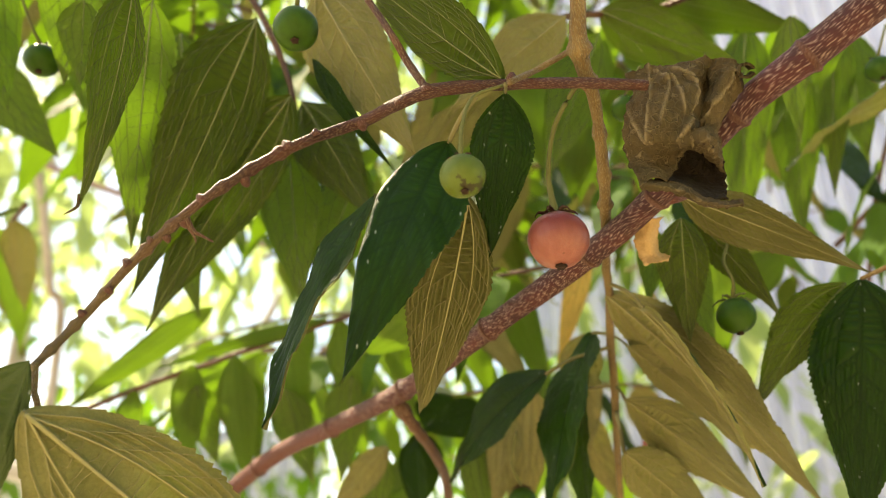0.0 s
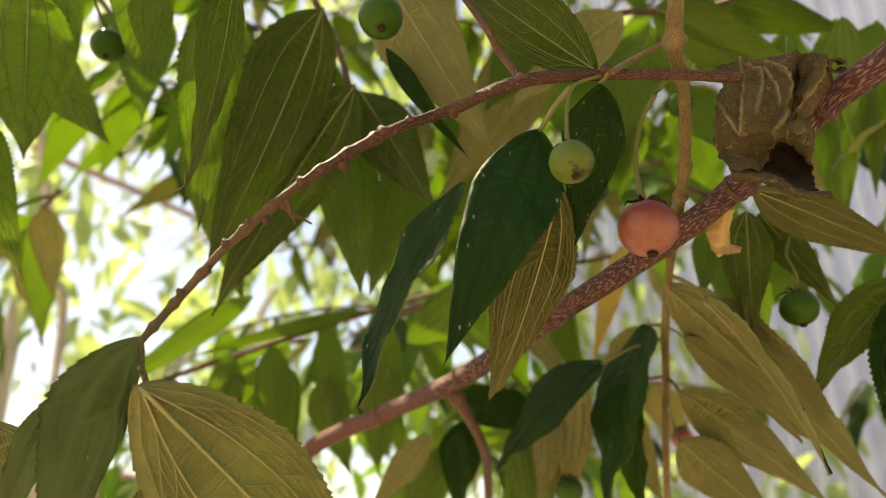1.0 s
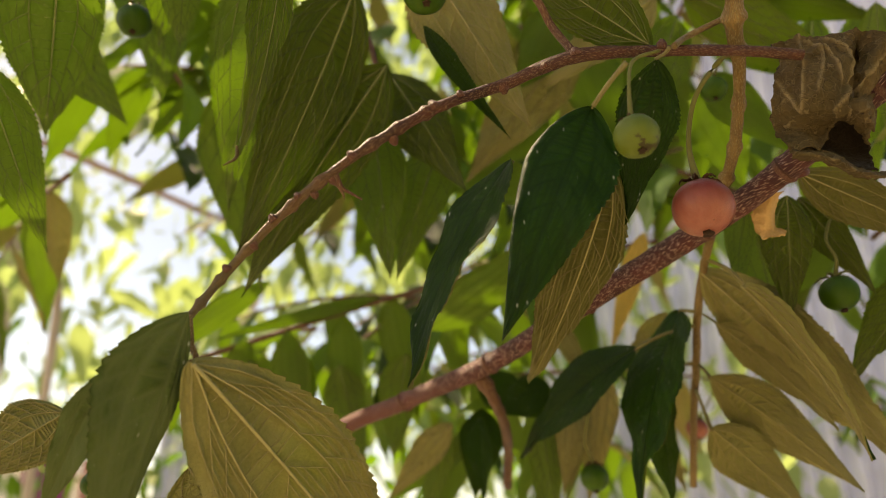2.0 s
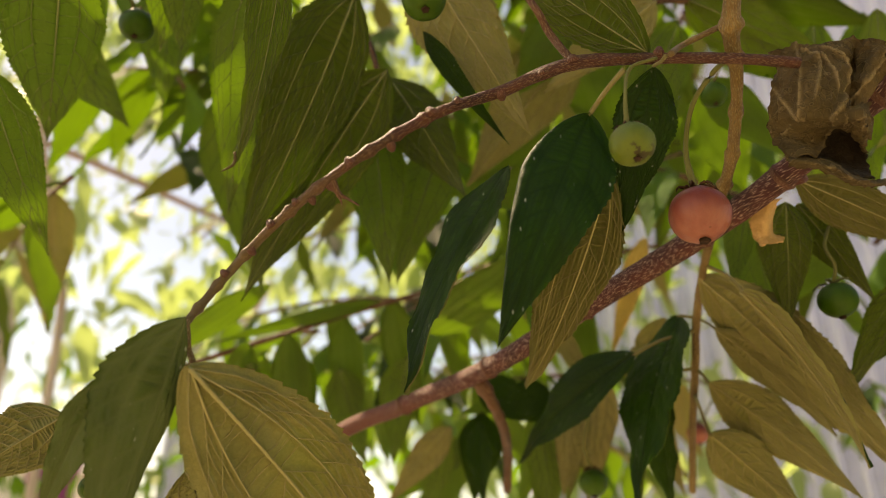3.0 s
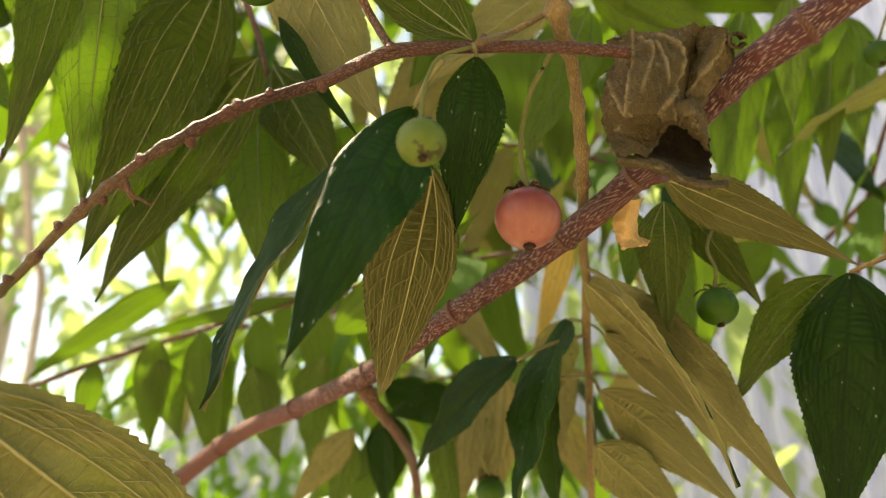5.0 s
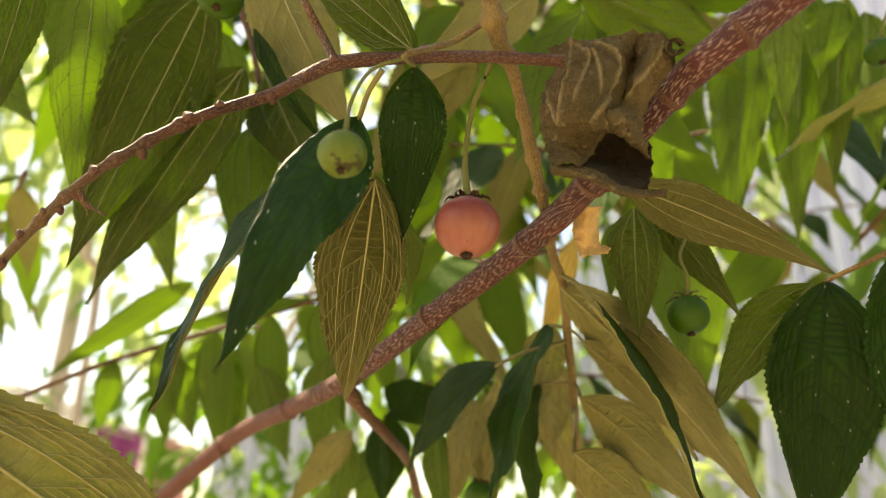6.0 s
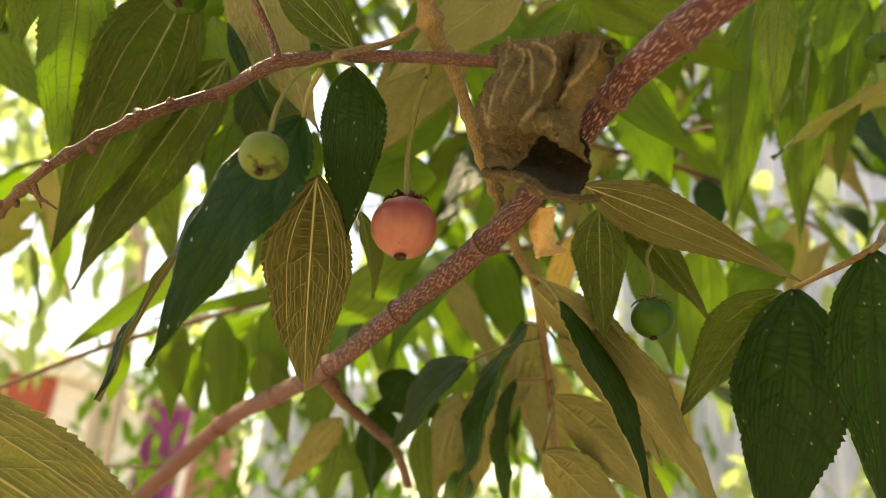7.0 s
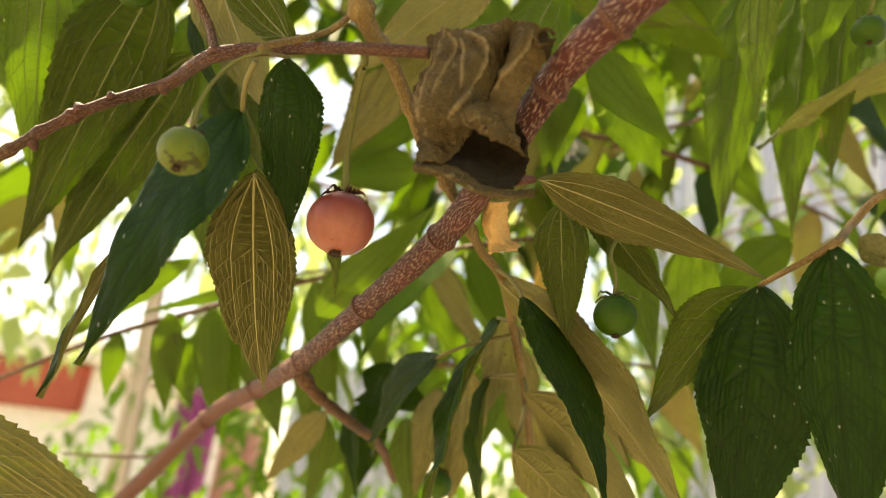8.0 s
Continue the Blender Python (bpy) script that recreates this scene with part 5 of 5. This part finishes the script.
leaf(hanging_twig, (0.0344, 0.2801, 1.5660), (0.0300, 0.2942, 1.5166), 0.0186, (0.46, 0.86, 0.20), skin="pale", fold=20, net=True)
leaf(hanging_twig, (0.0487, 0.2895, 1.5628), (0.0703, 0.2999, 1.5215), 0.0188, (0.42, 0.80, 0.42), skin="pale", fold=20, net=True)
leaf(left_spray, (-0.1407, 0.2329, 1.7113), (-0.1399, 0.2478, 1.6598), 0.0260, (-0.25, 0.90, 0.30), skin="mid", bend=-0.04, net=True)
leaf(left_spray, (-0.1857, 0.2369, 1.6879), (-0.1515, 0.2502, 1.6503), 0.0230, (-0.25, 0.90, 0.30), skin="mid", bend=-0.04, net=True)
leaf(rear_branch, (0.0155, 0.2833, 1.5588), (-0.0092, 0.2871, 1.5502), 0.0153, (-0.14, -0.99, -0.05), bend=0.05, fold=8)
leaf(rear_branch, (-0.0091, 0.3089, 1.5548), (-0.0113, 0.3244, 1.5200), 0.0195, (0.01, -0.91, -0.41), bend=0.05)
leaf(rear_branch, (0.0255, 0.2762, 1.5570), (0.0190, 0.2855, 1.5183), 0.0143, (0.10, 0.97, 0.22), skin="pale", bend=-0.03, net=True)
leaf(rear_branch, (0.0121, 0.2888, 1.5466), (0.0182, 0.2953, 1.5101), 0.0144, (0.05, 0.98, 0.18), skin="mid", bend=-0.03, net=True)
leaf(rear_branch, (0.0441, 0.3138, 1.5796), (0.0265, 0.3217, 1.5181), 0.0187, (0.11, 0.99, 0.10), skin="mid", bend=-0.03, net=True)
leaf(rear_branch, (-0.0220, 0.2968, 1.5463), (-0.0468, 0.3098, 1.5172), 0.0134, (0.09, 0.94, 0.34), skin="pale", bend=-0.05, net=True)
leaf(rear_branch, (-0.0241, 0.3051, 1.5454), (-0.0322, 0.3218, 1.5081), 0.0142, (0.32, 0.89, 0.33), skin="mid", bend=0.04, net=True)
leaf(rear_branch, (-0.0117, 0.3043, 1.5652), (0.0207, 0.3107, 1.5507), 0.0177, (0.09, -0.97, -0.24), bend=0.04)
leaf(rear_branch, (-0.0108, 0.2958, 1.5486), (-0.0076, 0.3100, 1.5168), 0.0139, (-0.60, -0.71, -0.38), bend=0.04, fold=24)
leaf(rear_branch, (0.0175, 0.2900, 1.5439), (0.0124, 0.3042, 1.5119), 0.0145, (0.11, 0.91, 0.39), skin="mid", net=True)
leaf(rear_branch, (0.0328, 0.2904, 1.5608), (0.0261, 0.3074, 1.5225), 0.0146, (0.15, 0.91, 0.38), skin="pale", net=True)
leaf(rear_branch, (-0.0722, 0.3306, 1.5775), (-0.0585, 0.3489, 1.5361), 0.0203, (-0.24, 0.91, 0.33), skin="mid", net=True)
leaf(rear_branch, (-0.0943, 0.3347, 1.5860), (-0.0852, 0.3529, 1.5453), 0.0196, (-0.29, 0.90, 0.34), skin="mid", net=True)
leaf(rear_branch, (-0.1130, 0.3299, 1.5789), (-0.1028, 0.3451, 1.5449), 0.0180, (-0.34, 0.89, 0.29), skin="mid", net=True)
leaf(rear_branch, (-0.0416, 0.3282, 1.5828), (-0.0465, 0.3487, 1.5368), 0.0215, (-0.10, 0.90, 0.41), skin="mid", net=True)
leaf(left_tip, (-0.0788, 0.1357, 1.5371), (-0.0920, 0.1475, 1.4895), 0.0155, (0.59, -0.73, -0.34), skin="grey", bend=0.03, fold=6, skew=-0.6, label="grey-green hairy leaf at the twig's end", relief=0.00044)
leaf(left_tip, (-0.0761, 0.1331, 1.5268), (-0.0411, 0.2524, 1.4821), 0.0340, (-0.75, 0.41, 0.51), skin="pale", bend=-0.06, fold=6, quilt=0.035, label="broad olive underside with strong raised veins", relief=0.00079)
leaf(left_tip, (-0.0917, 0.1366, 1.5255), (-0.1050, 0.1504, 1.5009), 0.0095, (-0.04, -0.88, -0.47), skin="grey", bend=0.04, fold=26, relief=0.00044)
leaf(left_tip, (-0.1073, 0.1570, 1.5218), (-0.1257, 0.1555, 1.5073), 0.0150, (-0.14, 0.99, 0.07), skin="pale", bend=-0.04, relief=0.00066)
leaf(left_tip, (-0.0800, 0.1538, 1.5110), (-0.0677, 0.1584, 1.4936), 0.0168, (-0.34, 0.94, 0.01), skin="pale", bend=-0.04, net=True)
# ---------- the dead leaf caught between the twigs ----------
dead_leaf = at_base("dead_leaf", (0.0486, 0.1275, 1.5844), "crumpled brown dead leaf caught between twig and branch", "leaf")
# raised veins of the dead blade, as rows and columns of its control net
DEAD_VEINS = (((0, 1), (1, 1), (2.2, 1)), ((0.4, 2), (0.9, 2.9), (1.5, 3), (2.1, 2.3)), ((0.3, 5.2), (1, 5.3), (1.6, 4.9), (2, 4.3)), ((1.6, 0.1), (2.2, 1)), ((0.7, 1.9), (1.5, 2.5)), ((0.2, 1.2), (0.9, 1.8), (1.7, 1.5)), ((2, 3), (2.8, 3.3)))
sheet("blade", [[(0.0394, 0.1282, 1.5982), (0.0436, 0.1253, 1.5972), (0.0481, 0.1241, 1.5974), (0.0538, 0.1236, 1.5985), (0.0562, 0.1227, 1.5980), (0.0592, 0.1212, 1.5965), (0.0631, 0.1257, 1.5963)], [(0.0403, 0.1290, 1.5939), (0.0427, 0.1238, 1.5908), (0.0471, 0.1225, 1.5913), (0.0517, 0.1225, 1.5913), (0.0551, 0.1265, 1.5945), (0.0568, 0.1214, 1.5912), (0.0612, 0.1257, 1.5915)], [(0.0381, 0.1294, 1.5856), (0.0414, 0.1250, 1.5807), (0.0456, 0.1232, 1.5798), (0.0488, 0.1227, 1.5785), (0.0527, 0.1272, 1.5832), (0.0534, 0.1252, 1.5827), (0.0569, 0.1290, 1.5840)], [(0.0391, 0.1337, 1.5807), (0.0425, 0.1304, 1.5784), (0.0467, 0.1304, 1.5784), (0.0492, 0.1257, 1.5790), (0.0526, 0.1264, 1.5800), (0.0551, 0.1279, 1.5790), (0.0574, 0.1314, 1.5786)], [(0.0409, 0.1316, 1.5732), (0.0428, 0.1298, 1.5724), (0.0458, 0.1297, 1.5727), (0.0497, 0.1291, 1.5789), (0.0535, 0.1287, 1.5798), (0.0561, 0.1303, 1.5786), (0.0589, 0.1339, 1.5778)]], DRY, dead_leaf, (0.0486, 0.1275, 1.5844), 0.0012, 1, ridges=DEAD_VEINS)
sheet("pocket", [[(0.0442, 0.1337, 1.5832), (0.0487, 0.1344, 1.5842), (0.0536, 0.1350, 1.5852), (0.0576, 0.1346, 1.5837), (0.0595, 0.1331, 1.5796)], [(0.0442, 0.1349, 1.5807), (0.0490, 0.1366, 1.5817), (0.0539, 0.1374, 1.5822), (0.0582, 0.1373, 1.5800), (0.0596, 0.1346, 1.5764)], [(0.0442, 0.1342, 1.5771), (0.0484, 0.1361, 1.5779), (0.0527, 0.1373, 1.5775), (0.0566, 0.1363, 1.5749), (0.0589, 0.1338, 1.5731)], [(0.0434, 0.1306, 1.5729), (0.0459, 0.1298, 1.5722), (0.0482, 0.1293, 1.5710), (0.0521, 0.1301, 1.5692), (0.0575, 0.1312, 1.5693)]], DRY_SHADE, dead_leaf, (0.0486, 0.1275, 1.5844), 0.0005, 2, 'hollow inside the curl, coloured dark brown for its shade')
sheet("rim", [[(0.0402, 0.1312, 1.5741), (0.0442, 0.1296, 1.5728), (0.0485, 0.1292, 1.5712), (0.0525, 0.1301, 1.5692), (0.0574, 0.1313, 1.5690), (0.0618, 0.1329, 1.5702)], [(0.0399, 0.1299, 1.5721), (0.0438, 0.1283, 1.5708), (0.0480, 0.1279, 1.5691), (0.0519, 0.1287, 1.5674), (0.0566, 0.1298, 1.5673), (0.0609, 0.1323, 1.5691)], [(0.0413, 0.1320, 1.5724), (0.0452, 0.1312, 1.5717), (0.0495, 0.1309, 1.5699), (0.0532, 0.1316, 1.5684), (0.0578, 0.1326, 1.5685), (0.0612, 0.1342, 1.5699)]], DRY, dead_leaf, (0.0486, 0.1275, 1.5844), 0.0004, 3)
sheet("flap", [[(0.0486, 0.1225, 1.5797), (0.0505, 0.1208, 1.5799), (0.0543, 0.1222, 1.5820)], [(0.0494, 0.1224, 1.5779), (0.0511, 0.1209, 1.5778), (0.0550, 0.1232, 1.5797)], [(0.0512, 0.1237, 1.5769), (0.0528, 0.1231, 1.5765), (0.0557, 0.1250, 1.5776)], [(0.0536, 0.1257, 1.5760), (0.0544, 0.1251, 1.5755), (0.0559, 0.1265, 1.5759)]], DRY, dead_leaf, (0.0486, 0.1275, 1.5844), 0.0007, 4)
sheet("rolled_corner", [[(0.0629, 0.1215, 1.5935), (0.0621, 0.1218, 1.5929), (0.0609, 0.1217, 1.5931), (0.0604, 0.1214, 1.5939), (0.0609, 0.1210, 1.5946), (0.0620, 0.1209, 1.5948), (0.0629, 0.1212, 1.5943)], [(0.0631, 0.1206, 1.5927), (0.0621, 0.1210, 1.5920), (0.0606, 0.1209, 1.5921), (0.0600, 0.1204, 1.5931), (0.0606, 0.1200, 1.5942), (0.0620, 0.1199, 1.5944), (0.0631, 0.1202, 1.5937)], [(0.0635, 0.1216, 1.5934), (0.0622, 0.1220, 1.5925), (0.0606, 0.1219, 1.5927), (0.0598, 0.1214, 1.5938), (0.0605, 0.1209, 1.5950), (0.0621, 0.1207, 1.5953), (0.0634, 0.1211, 1.5945)], [(0.0634, 0.1230, 1.5945), (0.0623, 0.1233, 1.5937), (0.0608, 0.1233, 1.5939), (0.0602, 0.1228, 1.5949), (0.0608, 0.1223, 1.5960), (0.0622, 0.1222, 1.5962), (0.0634, 0.1226, 1.5955)]], DRY, dead_leaf, (0.0486, 0.1275, 1.5844), 0.0003, 6)
scrap = at_base("leaf_scrap", (0.0522, 0.1676, 1.5763), "withered orange-brown scrap of leaf under the branch", "leaf")
sheet("blade", [[(0.0497, 0.1623, 1.5811), (0.0508, 0.1598, 1.5796), (0.0541, 0.1622, 1.5813)], [(0.0489, 0.1668, 1.5781), (0.0508, 0.1643, 1.5765), (0.0539, 0.1668, 1.5782)], [(0.0499, 0.1701, 1.5743), (0.0518, 0.1675, 1.5730), (0.0548, 0.1699, 1.5747)], [(0.0506, 0.1686, 1.5705), (0.0524, 0.1670, 1.5704), (0.0574, 0.1693, 1.5725)]], DRY_PALE, scrap, (0.0522, 0.1676, 1.5763), 0.0006, 5)
# ---------- berries ----------
fruit((0.0245, 0.1409, 1.5648), 0.00654, (0.02, -0.08, -1), [(0.0278, 0.1230, 1.5917), (0.0275, 0.1296, 1.5942), (0.0245, 0.1369, 1.5899), (0.0233, 0.1408, 1.5805)], RED_FRUIT, "ripe pink-red round berry on a thin stalk")
fruit((0.0036, 0.1166, 1.5665), 0.00424, (0.08, -0.35, -1), [(0.0121, 0.1220, 1.5907), (0.0060, 0.1208, 1.5869), (0.0036, 0.1180, 1.5780)], GREEN_FRUIT, "unripe yellow-green berry with brown scars")
fruit((-0.0362, 0.1420, 1.6225), 0.00556, (0.1, -0.35, -1), [(-0.0260, 0.1364, 1.6429), (-0.0314, 0.1370, 1.6379), (-0.0353, 0.1382, 1.6317)], DARK_FRUIT, "unripe green berry under the leaves")
fruit((-0.1262, 0.1858, 1.6477), 0.00534, (0.1, -0.2, -1), [(-0.1354, 0.1768, 1.6733), (-0.1336, 0.1797, 1.6667), (-0.1292, 0.1826, 1.6567)], DARK_FRUIT, "unripe dark green berry on a long stalk")
fruit((0.0798, 0.1888, 1.5642), 0.00523, (0.05, -0.05, -1), [(0.0806, 0.1870, 1.5862), (0.0781, 0.1869, 1.5794), (0.0794, 0.1863, 1.5735)], DARK_FRUIT, "unripe dark green berry with curling sepals", sepals=(SEPAL_GREEN, 5, 1.5))
fruit((0.0602, 0.2020, 1.6409), 0.00449, (0, -0.2, -1), [(0.0658, 0.1978, 1.6547), (0.0619, 0.1989, 1.6487)], DARK_FRUIT, "unripe green berry in the shade")
fruit((0.1458, 0.1984, 1.6541), 0.00455, (-0.1, -0.2, -1), [(0.1477, 0.1921, 1.6674), (0.1461, 0.1946, 1.6618)], DARK_FRUIT, "unripe green berry in the shade")
fruit((0.0286, 0.2751, 1.5238), 0.00510, (0, -0.2, -1), [(0.0262, 0.2649, 1.5468), (0.0246, 0.2697, 1.5360)], DARK_FRUIT, "unripe green berry low on the hanging twig")
fruit((-0.0984, 0.1553, 1.5077), 0.00248, (0, -0.2, -1), [(-0.0958, 0.1516, 1.5159), (-0.0974, 0.1530, 1.5128)], DARK_FRUIT, "small dark green berry")
fruit((0.1045, 0.3706, 1.5589), 0.00554, (0, -0.2, -1), [(0.1122, 0.3626, 1.5768), (0.1070, 0.3672, 1.5665)], RED_FRUIT, "small ripe pink berry further back")
leaf(rear_branch, (0.0661, 0.3046, 1.6359), (0.0519, 0.3277, 1.5840), 0.0115, (0.19, 0.91, 0.35), skin="yellow", bend=-0.03, fold=4, near=False, label="withering yellow leaf hanging behind the branch")
leaf(rear_branch, (-0.1159, 0.3290, 1.5881), (-0.1165, 0.3461, 1.5411), 0.0172, (-0.16, 0.93, 0.34), skin="mid", near=False, bend=-0.05)
leaf(rear_branch, (-0.0970, 0.3301, 1.5928), (-0.0874, 0.3486, 1.5339), 0.0190, (-0.10, 0.95, 0.28), skin="mid", near=False, bend=-0.05)
leaf(rear_branch, (-0.0720, 0.3323, 1.6022), (-0.0647, 0.3506, 1.5479), 0.0176, (-0.03, 0.95, 0.32), skin="mid", near=False, bend=-0.05)
leaf(rear_branch, (-0.0495, 0.3316, 1.6108), (-0.0347, 0.3526, 1.5549), 0.0187, (0.03, 0.93, 0.36), skin="mid", near=False, bend=-0.05)
leaf(rear_branch, (-0.0237, 0.3286, 1.6175), (-0.0124, 0.3526, 1.5636), 0.0171, (0.10, 0.90, 0.42), skin="mid", near=False, bend=-0.05)
leaf(rear_branch, (-0.1404, 0.3310, 1.5765), (-0.1486, 0.3447, 1.5458), 0.0124, (-0.17, 0.88, 0.44), skin="mid", near=False, bend=-0.05)
leaf(rear_branch, (0.0075, 0.3256, 1.6243), (0.0254, 0.3489, 1.5720), 0.0208, (0.18, 0.87, 0.45), skin="mid", near=False, bend=-0.05)
leaf(rear_branch, (0.0255, 0.3211, 1.6344), (0.0534, 0.3470, 1.5764), 0.0227, (0.22, 0.85, 0.48), skin="mid", near=False, bend=-0.05)
leaf(rear_branch, (-0.1045, 0.3154, 1.6115), (-0.1706, 0.3266, 1.5648), 0.0132, (-0.06, 0.95, 0.31), skin="mid", near=False, bend=-0.05)
leaf(rear_branch, (-0.0547, 0.3316, 1.6107), (-0.1389, 0.3331, 1.5857), 0.0075, (-0.04, 0.98, 0.18), skin="mid", near=False, bend=-0.05)
leaf(rear_branch, (-0.0327, 0.2958, 1.5842), (0.0221, 0.2433, 1.6151), 0.0204, (0.23, 0.66, 0.72), skin="mid", near=False, bend=-0.05)
leaf(rear_branch, (0.0101, 0.2576, 1.6344), (-0.0276, 0.2594, 1.6304), 0.0185, (0.01, 0.95, 0.31), skin="mid", near=False, bend=-0.05)
leaf(rear_branch, (-0.0106, 0.3440, 1.5473), (-0.0524, 0.3569, 1.5183), 0.0126, (0.23, 0.97, 0.10), skin="mid", near=False, bend=-0.05)
leaf(rear_branch, (-0.0132, 0.3420, 1.5518), (-0.0271, 0.3609, 1.5092), 0.0172, (0.21, 0.92, 0.34), skin="mid", near=False, bend=-0.05)
leaf(rear_branch, (0.0188, 0.3334, 1.5710), (-0.0176, 0.3389, 1.5589), 0.0146, (0.13, 0.99, 0.05), skin="mid", near=False, bend=-0.05)
leaf(rear_branch, (0.0303, 0.3478, 1.5744), (0.0130, 0.3729, 1.5179), 0.0172, (0.31, 0.90, 0.31), skin="mid", near=False, bend=-0.05)
leaf(top_spray, (0.1262, 0.2404, 1.7088), (0.1199, 0.2653, 1.6172), 0.0262, (0.47, 0.86, 0.20), skin="mid", net=True, bend=-0.05)
leaf(top_spray, (0.1468, 0.2388, 1.7124), (0.1432, 0.2655, 1.6167), 0.0258, (0.54, 0.82, 0.21), skin="mid", net=True, bend=-0.05)
leaf(top_spray, (0.1552, 0.2274, 1.7023), (0.1520, 0.2508, 1.6318), 0.0170, (0.56, 0.79, 0.24), skin="mid", net=True, bend=-0.05)
leaf(top_spray, (0.1766, 0.2527, 1.7168), (0.1782, 0.2643, 1.6551), 0.0225, (0.62, 0.77, 0.16), skin="mid", net=True, bend=-0.05)
leaf(top_spray, (0.0697, 0.2273, 1.6668), (0.1004, 0.2275, 1.6307), 0.0175, (0.50, 0.75, 0.43), skin="mid", near=False, bend=-0.05)
leaf(top_spray, (0.0805, 0.2530, 1.6804), (0.1000, 0.2706, 1.6408), 0.0296, (0.37, 0.77, 0.52), skin="mid", near=False, bend=-0.05)
leaf(top_spray, (0.0798, 0.2289, 1.6989), (0.1171, 0.2284, 1.6643), 0.0250, (0.51, 0.68, 0.54), skin="dark", near=False, bend=-0.05)
leaf(top_spray, (0.0642, 0.2689, 1.6804), (0.0597, 0.2836, 1.6474), 0.0204, (0.27, 0.89, 0.36), skin="mid", near=False, bend=-0.05)
leaf(top_spray, (0.0844, 0.2238, 1.7104), (0.1378, 0.2182, 1.6872), 0.0197, (0.37, 0.62, 0.70), skin="dark", near=False, bend=-0.05)
leaf(top_spray, (0.0558, 0.2038, 1.6839), (0.1042, 0.2007, 1.6553), 0.0216, (0.42, 0.65, 0.63), skin="dark", net=True, bend=-0.05)
leaf(top_spray, (0.0180, 0.2190, 1.6855), (-0.0047, 0.2196, 1.6485), 0.0233, (-0.22, 0.96, 0.15), skin="mid", near=False, bend=-0.05)
leaf(top_spray, (0.0129, 0.2456, 1.6613), (-0.0209, 0.2582, 1.6331), 0.0235, (-0.00, 0.91, 0.41), skin="mid", near=False, bend=-0.05)
leaf(top_spray, (0.1172, 0.1932, 1.6722), (0.1175, 0.2048, 1.6283), 0.0128, (0.55, 0.80, 0.22), skin="mid", net=True, bend=-0.05)
leaf(top_spray, (0.1457, 0.2167, 1.6907), (0.1413, 0.2282, 1.6647), 0.0163, (0.52, 0.81, 0.27), skin="mid", near=False, bend=-0.05)
leaf(top_spray, (0.1551, 0.3049, 1.6351), (0.1207, 0.3191, 1.6032), 0.0207, (0.29, 0.95, 0.11), skin="mid", near=False, bend=-0.05)
leaf(top_spray, (0.1152, 0.2922, 1.6279), (0.1202, 0.3189, 1.5681), 0.0243, (0.43, 0.81, 0.40), skin="mid", near=False, bend=-0.05)
leaf(top_spray, (0.0257, 0.2421, 1.7048), (0.0461, 0.2668, 1.6494), 0.0296, (0.26, 0.84, 0.47), skin="mid", near=False, bend=-0.05)
leaf(top_spray, (0.0616, 0.2637, 1.6921), (0.0560, 0.2832, 1.6482), 0.0264, (0.26, 0.89, 0.37), skin="mid", near=False, bend=-0.05)
leaf(top_spray, (0.0927, 0.2792, 1.6928), (0.0917, 0.2956, 1.6560), 0.0227, (0.36, 0.86, 0.37), skin="mid", near=False, bend=-0.05)

# ---------- more of the same tree, deeper in ----------
def spray(start, heading, length, count, seed):
    """An arching thin branch with drooping leaves in two ranks."""
    r = random.Random(seed)
    s, h = Vector(start), Vector(heading).normalized()
    pts = [s + h * length * q - Vector((0, 0, 0.22 * length * q * q)) for q in (0.0, 0.25, 0.5, 0.75, 1.0)]
    thing = branch("leafy_branch", [(*p, 0.0016 - 0.0002 * k) for k, p in enumerate(pts)], BARK_TWIG, "thin shaded branch with drooping green leaves", sides=7, per=5)
    side = h.cross(Vector((0, 0, 1))).normalized()
    for k in range(count):
        q = (k + 0.6) / count
        p = s + h * length * q - Vector((0, 0, 0.22 * length * q * q))
        sgn = 1 if k % 2 else -1
        d = (h * r.uniform(0.2, 0.6) + side * sgn * r.uniform(0.35, 0.8) - Vector((0, 0, r.uniform(0.7, 1.4)))).normalized()
        ln = r.uniform(0.05, 0.085)
        up = (Vector((0, 0, 1)) + h * r.uniform(-0.3, 0.9) + side * sgn * 0.5).normalized()
        leaf(thing, tuple(p), tuple(p + d * ln), ln * r.uniform(0.30, 0.40), tuple(up), skin=r.choice(("mid", "mid", "mid", "dark", "pale")), near=False, bend=r.uniform(-0.02, 0.1), fold=r.uniform(5, 20), petiole=False)
    return thing


rnd = random.Random(17)
BARE_SPOTS = (34, 42, 107, 12)
for q in range(130):
    az, el, d = rnd.uniform(-34, 36), rnd.uniform(8, 50), rnd.uniform(0.42, 1.0)
    thin = (8 < az < 30 and el < 20) or (az < -12 and el < 29 and rnd.random() < 0.75)
    a, e, way = radians(az), radians(el), rnd.uniform(0, 6.283)
    p, h, ln, count = Vector((d * math.sin(a) * math.cos(e), d * math.cos(a) * math.cos(e), 1.5 + d * math.sin(e))), Vector((math.cos(way), math.sin(way), 0.25)), rnd.uniform(0.14, 0.24), rnd.randint(6, 9)
    if not thin and q not in BARE_SPOTS and not any(in_gap(p + h * ln * w - Vector((0, 0, 0.03)), 0.055) for w in (0, 0.35, 0.7, 1.0)):
        spray(p, h, ln, count, q)
